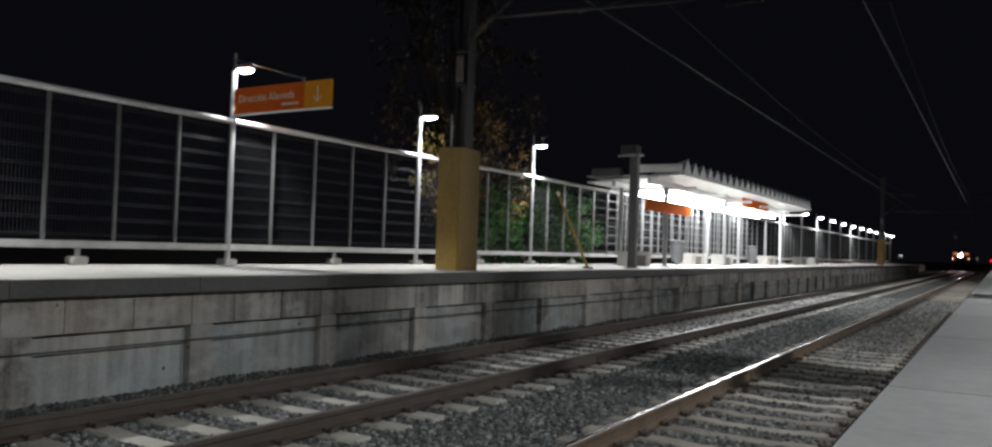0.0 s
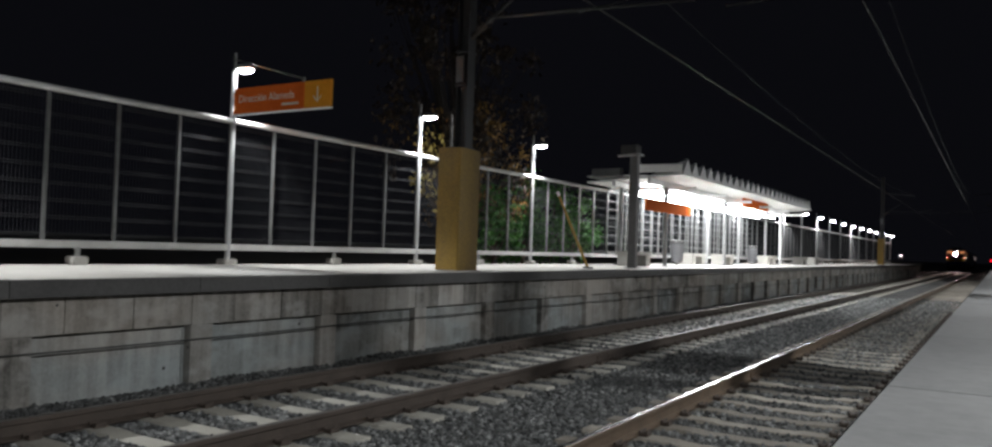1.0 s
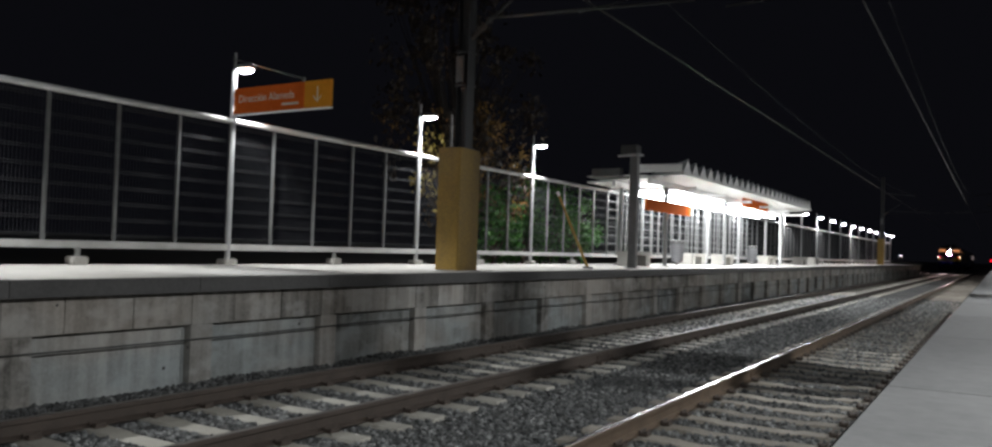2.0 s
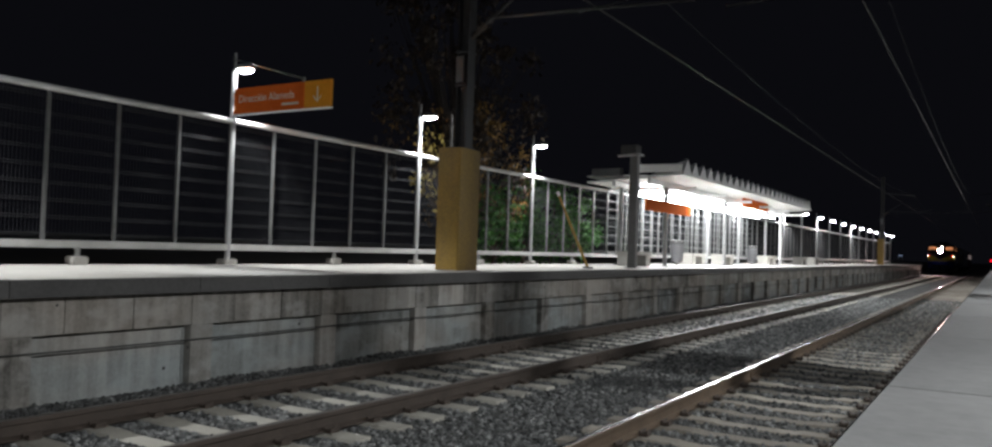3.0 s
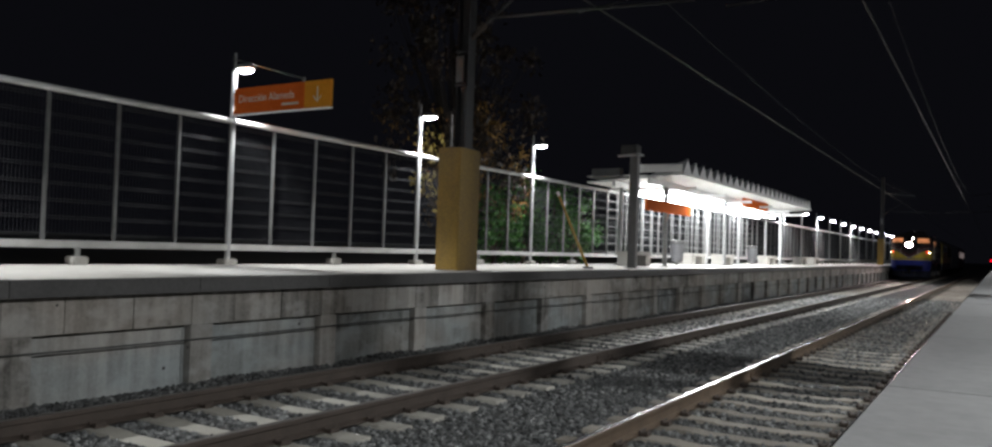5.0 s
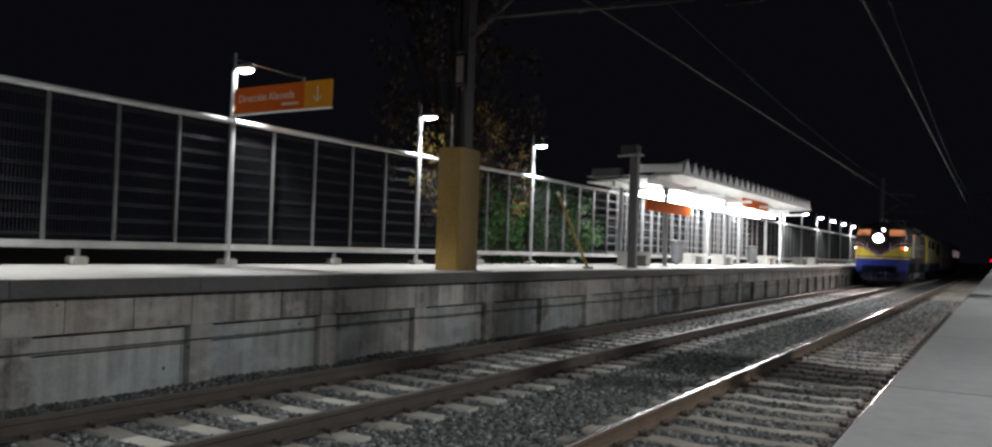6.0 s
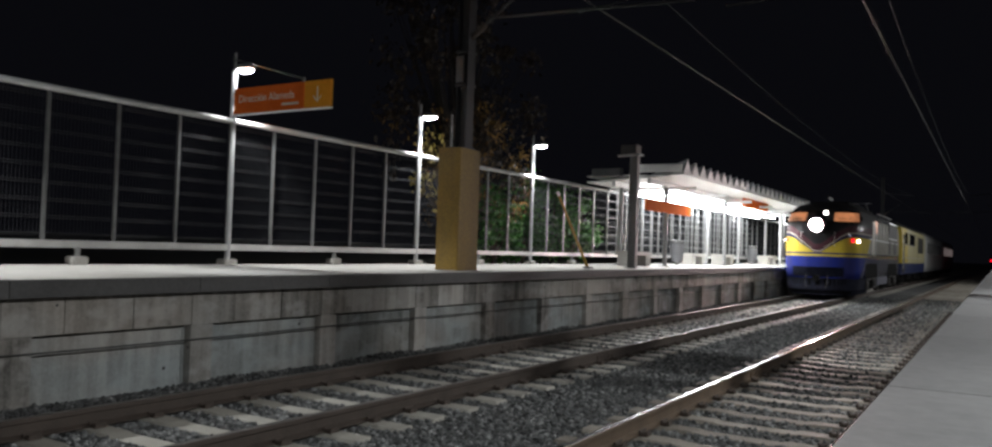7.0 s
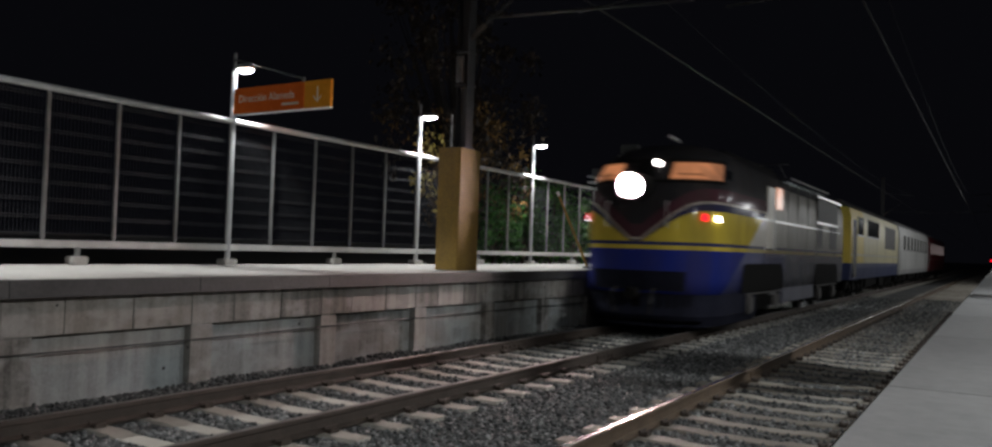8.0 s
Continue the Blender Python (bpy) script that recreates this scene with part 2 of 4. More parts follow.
def stones(name, n, x0, x1, y0, y1, label, power=1.6):
    """Loose stones strewn over the bed, thinning out with distance."""
    rng = np.random.default_rng(5)
    base = bmesh.new()
    bmesh.ops.create_icosphere(base, subdivisions=1, radius=1.0)
    v = np.array([q.co[:] for q in base.verts])
    f = np.array([[q.index for q in p.verts] for p in base.faces])
    base.free()
    k = len(v)
    x = rng.uniform(x0, x1, n)
    y = y0 + (y1 - y0) * rng.uniform(0, 1, n) ** power
    keep = np.ones(n, bool)
    for tc in (TRACK_FAR, TRACK_NEAR):
        on = np.abs(x - tc) < 1.36
        ph = np.mod(y - SLEEPER_Y + 0.3, 0.6) - 0.3
        keep &= ~(on & (np.abs(ph) < np.where(x > -3.7, 0.10, 0.135)))
        for s in (-1, 1):
            keep &= np.abs(x - tc - s * HALF_GAUGE) > 0.10
    x, y = x[keep], y[keep]
    n = len(x)
    s = rng.uniform(0.011, 0.031, n) * (1 + 0.02 * np.maximum(y - 8, 0))
    z = np.interp(x, xs, zs) + s * rng.uniform(-0.1, 0.7, n)
    jit = 1 + rng.uniform(-0.35, 0.35, (n, k, 3))
    ax = rng.uniform(0.6, 1.3, (n, 1, 3))
    a = rng.uniform(0, 6.28, n)
    ca, sa = np.cos(a)[:, None], np.sin(a)[:, None]
    p = v[None] * jit * ax * s[:, None, None]
    q = np.stack([p[..., 0] * ca - p[..., 1] * sa + x[:, None], p[..., 0] * sa + p[..., 1] * ca + y[:, None], p[..., 2] * 0.8 + z[:, None]], -1)
    faces = (f[None] + (np.arange(n) * k)[:, None, None]).reshape(-1, 3)
    me = bpy.data.meshes.new(name)
    me.vertices.add(n * k)
    me.vertices.foreach_set("co", q.reshape(-1))
    me.loops.add(len(faces) * 3)
    me.loops.foreach_set("vertex_index", faces.reshape(-1))
    me.polygons.add(len(faces))
    me.polygons.foreach_set("loop_start", np.arange(len(faces)) * 3)
    me.polygons.foreach_set("use_smooth", np.zeros(len(faces), bool))
    me.update(calc_edges=True)
    me.validate()
    me.materials.append(STONE)
    return tagged(new(name, me), label, "ballast", kind="stuff")


SLEEPER_Y = 5.70
stones("ballast", 95000, -7.9, -0.45, 2.5, 42.0, "grey crushed stone ballast between and around the rails")


def stone_bank(n, seed):
    """Dark larger stones heaped against the foot of the far platform wall."""
    rng = random.Random(seed)
    verts, faces = [], []
    base = bmesh.new()
    bmesh.ops.create_icosphere(base, subdivisions=1, radius=1.0)
    pts, tris = [v.co.copy() for v in base.verts], [[v.index for v in f.verts] for f in base.faces]
    base.free()
    for _ in range(n):
        y = 2.5 + 32.0 * rng.random() ** 1.5
        up = rng.random()
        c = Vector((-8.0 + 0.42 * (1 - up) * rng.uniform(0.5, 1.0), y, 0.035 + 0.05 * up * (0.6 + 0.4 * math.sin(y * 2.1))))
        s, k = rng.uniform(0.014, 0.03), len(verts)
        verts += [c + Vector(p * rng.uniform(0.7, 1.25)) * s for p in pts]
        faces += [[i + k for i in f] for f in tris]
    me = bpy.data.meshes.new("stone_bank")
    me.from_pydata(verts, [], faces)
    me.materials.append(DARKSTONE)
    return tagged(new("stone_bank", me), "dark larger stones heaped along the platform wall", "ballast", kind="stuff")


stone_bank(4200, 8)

# ---- tracks ----

def extrude(prof, y0, y1):
    bm = bmesh.new()
    a = [bm.verts.new((px, y0, pz)) for px, pz in prof]
    b = [bm.verts.new((px, y1, pz)) for px, pz in prof]
    n = len(a)
    for i in range(n):
        bm.faces.new((a[i], a[(i + 1) % n], b[(i + 1) % n], b[i]))
    bm.faces.new(a[::-1]), bm.faces.new(b)
    bmesh.ops.recalc_face_normals(bm, faces=bm.faces)
    return bm


def rail(x, head, label):
    """Foot and web in one rolled piece, the head with its worn running band, and joint plates."""
    side = RUSTN if head == RAILTOP else RUST
    ob = thing("rail", label, "rail", "rails of the two tracks", at=(x, 0, 0))
    part("foot", extrude([(-0.075, 0.0), (0.075, 0.0), (0.075, 0.012), (0.02, 0.034), (-0.02, 0.034), (-0.075, 0.012)], Y0 - 20, 420), side, ob)
    part("web", extrude([(-0.011, 0.034), (0.011, 0.034), (0.011, 0.118), (-0.011, 0.118)], Y0 - 20, 420), side, ob)
    part("head", extrude([(-0.036, 0.128), (-0.011, 0.116), (0.011, 0.116), (0.036, 0.128), (0.036, 0.162), (0.03, 0.168), (-0.03, 0.168), (-0.036, 0.162)], Y0 - 20, 420), side, ob)
    part("running_band", extrude([(-0.028, 0.168), (0.028, 0.168), (0.024, 0.1725), (-0.024, 0.1725)], Y0 - 20, 420), head, ob, "bright worn running band")
    for y in (12.1, 30.1, 48.1):
        for s in (-1, 1):
            bm = bmesh.new()
            box(bm, s * 0.012, s * 0.032, y - 0.3, y + 0.3, 0.038, 0.112, 0.004)
            for d in (-0.22, -0.08, 0.08, 0.22):
                rod(bm, (s * 0.03, y + d, 0.075), (s * 0.048, y + d, 0.075), 0.017, 6)
            part("joint_plate", bm, side, ob)
    return ob


HEADS = {TRACK_FAR: RAILDULL, TRACK_NEAR: RAILTOP}
for tc in (TRACK_FAR, TRACK_NEAR):
    for s in (-1, 1):
        rail(tc + s * HALF_GAUGE + (0.07 if tc == TRACK_NEAR and s > 0 else 0), HEADS[tc], "rusty steel rail with a bright worn head on concrete sleepers")


def sleeper_mesh(paint):
    bm = bmesh.new()
    prof = [(-1.375, -0.16), (-1.375, 0.0), (-0.45, -0.005), (-0.35, -0.02), (0.35, -0.02), (0.45, -0.005), (1.375, 0.0), (1.375, -0.16)]
    rows = []
    for y, s in ((-0.13, 0), (-0.105, 1), (0.105, 1), (0.13, 0)):
        rows.append([bm.verts.new((x, y, z if s else z - (0.03 if z > -0.1 else 0))) for x, z in prof])
    for j in range(3):
        for i in range(len(prof) - 1):
            bm.faces.new((rows[j][i], rows[j][i + 1], rows[j + 1][i + 1], rows[j + 1][i]))
    bm.faces.new(rows[0][::-1]), bm.faces.new(rows[3])
    bmesh.ops.recalc_face_normals(bm, faces=bm.faces)
    return mesh_of("sleeper", bm, paint)


def clip_mesh():
    bm = bmesh.new()
    box(bm, -0.045, 0.045, -0.06, 0.06, -0.002, 0.035, 0.008)
    rod(bm, (-0.03, -0.075, 0.045), (-0.03, 0.075, 0.045), 0.014, 6)
    rod(bm, (0.03, -0.05, 0.03), (0.03, 0.05, 0.05), 0.014, 6)
    return mesh_of("rail_clip", bm, RUST)


CLIP_ME = clip_mesh()
SLEEPER_MES = {TRACK_FAR: sleeper_mesh(SLEEPER), TRACK_NEAR: sleeper_mesh(SLEEPERN)}
for tc in (TRACK_FAR, TRACK_NEAR):
    for i in range(-24, 126):
        y = SLEEPER_Y + 0.6 * i
        ob = new("sleeper", SLEEPER_MES[tc])
        ob.matrix_world = pose(tc, y, 0.0, 0, 0, 0.25 * math.sin(i * 2.3))
        tagged(ob, "grey concrete railway sleeper bedded in ballast", "sleeper", "sleepers of the tracks")
        if -4 <= i < 45:
            for s in (-1, 1):
                for d in (-0.115, 0.115):
                    c = part("rail_clip", CLIP_ME, None, ob)
                    c.location = (s * HALF_GAUGE + d, 0, 0.0)
    far = bmesh.new()
    for i in range(126, 500):
        y = SLEEPER_Y + 0.6 * i
        box(far, tc - 1.37, tc + 1.37, y - 0.12, y + 0.12, -0.15, 0.0)
    ob = part("far_sleepers", far, SLEEPERN)
    tagged(ob, "row of distant concrete sleepers in ballast", "sleepers", kind="stuff")

# ---- far platform ----
PB = 2.128
plat = thing("platform_far", "raised concrete station platform with panelled front wall", "platform", kind="structure")
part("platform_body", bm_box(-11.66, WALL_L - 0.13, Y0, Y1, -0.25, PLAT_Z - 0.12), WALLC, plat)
verge = part("verge", bm_box(-60, -11.67, Y0 - 60, Y1 + 60, -0.3, 1.06), SOIL)
tagged(verge, "dark bare soil bank behind the platform fence", "verge", kind="structure")
slab_me = mesh_of("paving_slab", bm_box(-11.66, -8.36, 0.004, PB - 0.004, PLAT_Z - 0.12, PLAT_Z, bevel=0.004), CONCRETE)
# Slab darkened for its shaded face; the sheet above keeps the lit tone.
cop_me = mesh_of("coping_slab", bm_box(-8.35, EDGE_L, 0.0015, PB - 0.0015, PLAT_Z - 0.174, PLAT_Z + 0.002, bevel=0.004), COPING_SHADE)
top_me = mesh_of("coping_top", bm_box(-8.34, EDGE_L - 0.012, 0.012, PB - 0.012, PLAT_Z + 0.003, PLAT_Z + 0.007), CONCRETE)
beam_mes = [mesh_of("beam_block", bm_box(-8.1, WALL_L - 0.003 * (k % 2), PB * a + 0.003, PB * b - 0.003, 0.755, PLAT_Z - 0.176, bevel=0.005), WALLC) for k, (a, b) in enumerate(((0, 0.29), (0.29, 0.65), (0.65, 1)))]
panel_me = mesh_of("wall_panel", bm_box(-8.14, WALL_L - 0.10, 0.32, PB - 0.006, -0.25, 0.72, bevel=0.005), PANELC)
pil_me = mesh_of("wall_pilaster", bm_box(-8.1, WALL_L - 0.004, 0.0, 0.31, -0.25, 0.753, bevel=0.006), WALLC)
for i in range(-8, 49):
    y = 6.197 + PB * i
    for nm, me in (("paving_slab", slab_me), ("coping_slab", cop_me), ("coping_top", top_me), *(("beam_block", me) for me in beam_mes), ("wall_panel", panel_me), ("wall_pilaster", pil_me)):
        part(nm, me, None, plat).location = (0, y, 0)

def tube(pts, r, n=6):
    """One continuous tube through the points."""
    bm = bmesh.new()
    rings = []
    for i, p in enumerate(pts):
        d = (Vector(pts[min(i + 1, len(pts) - 1)]) - Vector(pts[max(i - 1, 0)])).normalized()
        m = Matrix.Translation(p) @ d.to_track_quat("Z", "Y").to_matrix().to_4x4()
        rings.append([bm.verts.new(m @ Vector((r * math.cos(k * 2 * math.pi / n), r * math.sin(k * 2 * math.pi / n), 0))) for k in range(n)])
    for a, b in zip(rings, rings[1:]):
        for k in range(n):
            bm.faces.new((a[k], a[(k + 1) % n], b[(k + 1) % n], b[k]))
    bm.faces.new(rings[0][::-1]), bm.faces.new(rings[-1])
    return bm


rng = random.Random(3)
cable = part("wall_cable", tube([(WALL_L + 0.010, Y0 + 2.128 * k, 0.6 - 0.0012 * k + rng.uniform(-0.012, 0.012)) for k in range(50)], 0.0095), BLACK)
tagged(cable, "black cable clipped along the platform wall", "cable")

# ---- near platform ----
near = thing("platform_near", "grey concrete platform edge with wide slabs", "platform", kind="structure")
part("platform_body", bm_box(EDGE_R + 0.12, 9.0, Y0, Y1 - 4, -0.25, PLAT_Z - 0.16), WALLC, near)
nslab = mesh_of("edge_slab", bm_box(EDGE_R, 1.9, 0.002, 2.398, PLAT_Z - 0.16, PLAT_Z, bevel=0.004), NEARC)
nback = mesh_of("paving_slab", bm_box(1.91, 9.0, 0.006, 2.394, PLAT_Z - 0.16, PLAT_Z, bevel=0.012), NEARC)
for i in range(-5, 45):
    part("edge_slab", nslab, None, near).location = (0, 0.9 + 2.4 * i, 0)
    part("paving_slab", nback, None, near).location = (0, 0.9 + 2.4 * i, 0)

# ---- fence with wire mesh along the back of the far platform ----
FT, FB = 3.82, 1.61
STEP = LAMP_STEP / 5
fence = thing("platform_fence", "tall galvanised tube fence with wire mesh infill", "fence", at=(FENCE_X, 0, 0))
FY0, FY1 = LAMP_Y0 - LAMP_STEP * 3, LAMP_Y0 + LAMP_STEP * 19
part("top_rail", bm_rod((0, FY0, FT), (0, FY1, FT), 0.05, 12), GALV_LAMPLIT, fence, smooth=True)
part("bottom_rail", bm_box(-0.04, 0.04, FY0, FY1, FB - 0.055, FB + 0.055, bevel=0.015), GALV_LAMPLIT, fence)
post_me = mesh_of("post", bm_box(-0.025, 0.025, -0.028, 0.028, FB + 0.05, FT - 0.03, bevel=0.01), GALV)
slim_me = mesh_of("post", bm_box(-0.012, 0.012, -0.014, 0.014, FB + 0.05, FT - 0.03, bevel=0.004), STEEL)
bm = bmesh.new()
rod(bm, (0, 0, PLAT_Z + 0.11), (0, 0, FB - 0.04), 0.045, 10)
foot_me = mesh_of("foot_post", bm, GALV)
block_me = mesh_of("foot_block", bm_box(-0.12, 0.12, -0.12, 0.12, PLAT_Z, PLAT_Z + 0.125, bevel=0.02), CONCRETE)


n_post = int(round((FY1 - FY0) / STEP))
mesh_bm = bmesh.new()


def quad_bar(bm, x, y0, y1, z0, z1):
    v = [bm.verts.new((x + dx, y, z)) for dx in (0.0, 0.006) for y, z in ((y0, z0), (y1, z0), (y1, z1), (y0, z1))]
    for f in ((3, 2, 1, 0), (4, 5, 6, 7), (0, 1, 5, 4), (1, 2, 6, 5), (2, 3, 7, 6), (3, 0, 4, 7)):
        bm.faces.new([v[k] for k in f])


z = FB + 0.12
while z < FT - 0.05:
    for d in (0.0, 0.035):
        quad_bar(mesh_bm, -0.055, FY0, FY1, z + d - 0.004, z + d + 0.004)
    z += 0.245
for i in range(n_post * 20):
    y = FY0 + STEP * i / 20
    if y > 2 and y < 62:
        quad_bar(mesh_bm, -0.062, y - 0.0005, y + 0.0005, FB + 0.05, FT - 0.04)
tagged(part("wire_mesh", mesh_bm, WIRE, fence, "dark welded wire mesh"), kind="stuff")
for i in range(n_post):
    y = FY0 + STEP * i
    if i % 5:
        shift = {2: 0.0, 4: -0.22}.get(i // 5, -0.1)
        part("post", post_me if y < 47 else slim_me, None, fence).location = (0, y + shift * STEP, 0)
i = 0
while FY0 + i * LAMP_STEP / 2 < FY1:
    y = FY0 + i * LAMP_STEP / 2
    if i % 2:
        part("foot_post", foot_me, None, fence).location = (0, y - 0.02, 0)
        part("foot_block", block_me, None, fence).location = (0, y - 0.02, 0)
    i += 1


# ---- lamp posts ----
def lamp_post(h=4.72):
    ob = thing("lamp_post", "white steel lamp post with a short led head, lit", "lamp post", "lamp posts along the platforms")
    bm = bmesh.new()
    rod(bm, (0, 0, PLAT_Z + 0.04), (0, 0, h), 0.052, 14)
    part("pole", bm, POLE, ob, smooth=False)
    part("base_plate", bm_box(-0.13, 0.13, -0.13, 0.13, PLAT_Z, PLAT_Z + 0.10, bevel=0.02), CONCRETE, ob)
    bm = bmesh.new()
    rod(bm, (0, 0, h), (0, 0, h + 0.3), 0.03, 10)
    part("spigot", bm, GALV, ob)
    for nm, mat, rx, ry, rz, dz, lab in (("lamp_head", POLE, 0.21, 0.15, 0.06, 0.02, ""), ("lens", LED, 0.165, 0.11, 0.04, -0.025, "glowing white led lens")):
        bm = bmesh.new()
        bmesh.ops.create_uvsphere(bm, u_segments=16, v_segments=8, radius=1.0, matrix=Matrix.Translation((0.27, 0, h + dz)) @ Matrix.Diagonal((rx, ry, rz, 1)))
        part(nm, bm, mat, ob, lab, smooth=True)
    part("arm", bm_box(0.0, 0.2, -0.022, 0.022, h + 0.0, h + 0.03, bevel=0.008), POLE, ob)
    return ob


first = lamp_post()
first.matrix_world = pose(FENCE_X, LAMP_Y0 - 2 * LAMP_STEP, 0)
for i in (-1, 0, 1, 2, *range(8, 20)):
    copy_thing(first, pose(FENCE_X, LAMP_Y0 + LAMP_STEP * i, 0))
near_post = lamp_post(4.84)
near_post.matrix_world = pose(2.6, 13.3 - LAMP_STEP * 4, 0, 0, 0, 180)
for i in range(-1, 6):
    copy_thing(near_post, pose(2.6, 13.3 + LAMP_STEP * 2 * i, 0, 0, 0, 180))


# ---- signs ----
def text_mesh(body, size, material):
    cu = bpy.data.curves.new("lettering", "FONT")
    cu.body, cu.size, cu.extrude = body, size, 0.002
    ob = bpy.data.objects.new("lettering", cu)
    scene.collection.objects.link(ob)
    me = bpy.data.meshes.new_from_object(ob.evaluated_get(bpy.context.evaluated_depsgraph_get()))
    bpy.data.objects.remove(ob)
    me.materials.clear()
    me.materials.append(material)
    return me


sign = thing("direction_sign", "orange hanging platform sign with white words and an arrow", "sign", at=(FENCE_X + 0.13, LAMP_Y0 - 0.07, 3.92), turn=-90)
L, HT = 2.25, 0.44
part("sign_face", bm_box(-0.03, 0.03, 0.0, L * 0.74, 0, HT, bevel=0.006), ORANGE, sign)
part("arrow_panel", bm_box(-0.03, 0.03, L * 0.745, L, 0, HT, bevel=0.006), AMBER, sign, "amber panel")
part("sign_edge", bm_box(-0.04, 0.04, 0, L, -0.022, -0.002, bevel=0.004), WHITE, sign)
for body, size, y, z in (("Dirección Alameda", 0.185, 0.12, 0.19), ):
    w = part("words", text_mesh(body, size, LETTER), None, sign, "white words")
    w.matrix_basis = Matrix.Translation((0.034, y, z)) @ Matrix(((0, 0, 1, 0), (0.93, 0, 0, 0), (0, 1, 0, 0), (0, 0, 0, 1)))
part("small_words", bm_box(0.031, 0.034, L * 0.52, L * 0.69, 0.08, 0.12), LETTER, sign)
bm = bmesh.new()
box(bm, 0.031, 0.036, L * 0.871, L * 0.883, 0.11, 0.34)
for s in (-1, 1):
    vs = [(0.036, L * 0.877, 0.085), (0.036, L * 0.877 + s * 0.085, 0.17), (0.036, L * 0.877 + s * 0.085, 0.2), (0.036, L * 0.877, 0.118)]
    a = [bm.verts.new(v) for v in vs]
    bm.faces.new(a if s > 0 else a[::-1])
part("arrow", bm, LETTER, sign)
part("tie_rod", bm_rod((0, -0.1, 0.98), (0, L * 0.72, 0.50), 0.012, 6), GALV, sign)
part("tie_lug", bm_box(-0.02, 0.02, L * 0.71, L * 0.73, 0.44, 0.52), GALV, sign)
for k, z in ((0, 0.06), (1, 0.38)):
    part("sign_bracket", bm_box(-0.11, -0.031, -0.12, 0.06, z - 0.02, z + 0.02, bevel=0.004), GALV, sign)


# ---- catenary mast on a yellow concrete base ----
def mast(label):
    ob = thing("catenary_mast", label, "mast", "catenary masts")
    part("mast_base", bm_box(-0.25, 0.25, -0.34, 0.34, PLAT_Z, 3.60, bevel=0.012), YELLOW, ob, "yellow painted base")
    bm = bmesh.new()
    for x in (-0.05, 0.185):
        box(bm, x, x + 0.016, -0.12, 0.12, 3.6, 9.0)
    box(bm, -0.034, 0.185, -0.008, 0.008, 3.6, 9.0)
    part("mast_column", bm, MASTST, ob)
    part("cap_plate", bm_box(-0.2, 0.22, -0.2, 0.2, 3.601, 3.63, bevel=0.006), MASTST, ob)
    for z in (4.78, 5.42):
        part("mast_band", bm_box(-0.075, 0.225, -0.15, 0.15, z, z + 0.05, bevel=0.006), MASTST, ob)
    bm = bmesh.new()
    rod(bm, (-0.10, -0.16, 3.63), (-0.10, -0.16, 4.25), 0.026, 8)
    part("conduit", bm, GALV, ob)
    bm = bmesh.new()
    box(bm, -0.05, 0.12, -0.16, -0.122, 4.86, 5.36, 0.006)
    for z in (4.93, 5.11, 5.29):
        rod(bm, (0.035, -0.16, z), (0.035, -0.172, z), 0.02, 8)
    part("plate", bm, GALV, ob)
    bm = bmesh.new()
    rod(bm, (0.14, 0, 5.70), (1.45, 0, 6.62), 0.028, 8)
    part("strut", bm, MASTST, ob)
    part("registration_arm", bm_rod((0.55, 0, 6.06), (4.5, 0, 5.88), 0.025, 8), MASTST, ob)
    part("steady_arm", bm_rod((2.4, 0.05, 5.95), (3.9, 0.05, 6.12), 0.014, 6), MASTST, ob)
    part("top_tube", bm_rod((0.14, 0, 7.6), (2.6, 0, 7.35), 0.028, 8), MASTST, ob)
    part("insulator", bm_rod((0.14, 0, 5.69), (0.5, 0, 5.945), 0.05, 10), RUST, ob)
    return ob


m1 = mast("steel catenary mast on a tall yellow concrete base")
m1.matrix_world = pose(-8.735, 12.74, 0)
copy_thing(m1, pose(-8.735, 78.5, 0))
for y in (13.31, 78.5):
    copy_thing(m1, pose(0.62, y, 0, 0, 0, 180))

# ---- overhead wires ----


WIRECU = worn("aged_copper_wire", (0.02, 0.018, 0.017), (0.05, 0.045, 0.041), 9.0, (0.5, 0.7), 0.3, 0.0)


CARRIER = worn("blackened_carrier_wire", (0.008, 0.008, 0.008), (0.02, 0.019, 0.018), 9.0, (0.6, 0.8), 0.1, 0.0)


def wire(pts, r, label, paint):
    return tagged(part("overhead_wire", tube(pts, r), paint), label, "wire", "overhead wires")


for x, z in ((TRACK_FAR, 6.15), (TRACK_NEAR + 0.12, 6.12)):
    wire([(x, -20, z + 0.02), (x, 12.74, z + 0.01), (x, 40, z - 0.02), (x, 78.5, z), (x - 0.1, 420, z - 0.05)], 0.013, "dark copper contact wire above the track", WIRECU)
    span, pts = 65.8, []
    for k in range(-1, 5):
        for j in range(8):
            q = j / 8
            pts.append((x, 12.74 + span * (k + q), 7.4 - 3.2 * q * (1 - q)))
    wire(pts, 0.006, "thin carrier wire sagging between the masts", CARRIER)

# ---- tall post with a box near the shelter ----
post = thing("equipment_post", "grey steel post with a dark box on top", "post", at=(-8.43, 20.72, 0))
bm = bmesh.new()
for x in (-0.11, 0.098):
    box(bm, x, x + 0.012, -0.09, 0.09, PLAT_Z, 4.45)
box(bm, -0.1, 0.1, -0.006, 0.006, PLAT_Z, 4.45)
part("column", bm, STEEL, post)
part("base_plate", bm_box(-0.18, 0.18, -0.18, 0.18, PLAT_Z, PLAT_Z + 0.03, bevel=0.006), GALV, post)
part("cap", bm_box(-0.16, 0.2, -0.16, 0.16, 4.37, 4.42, bevel=0.01), GALV, post)
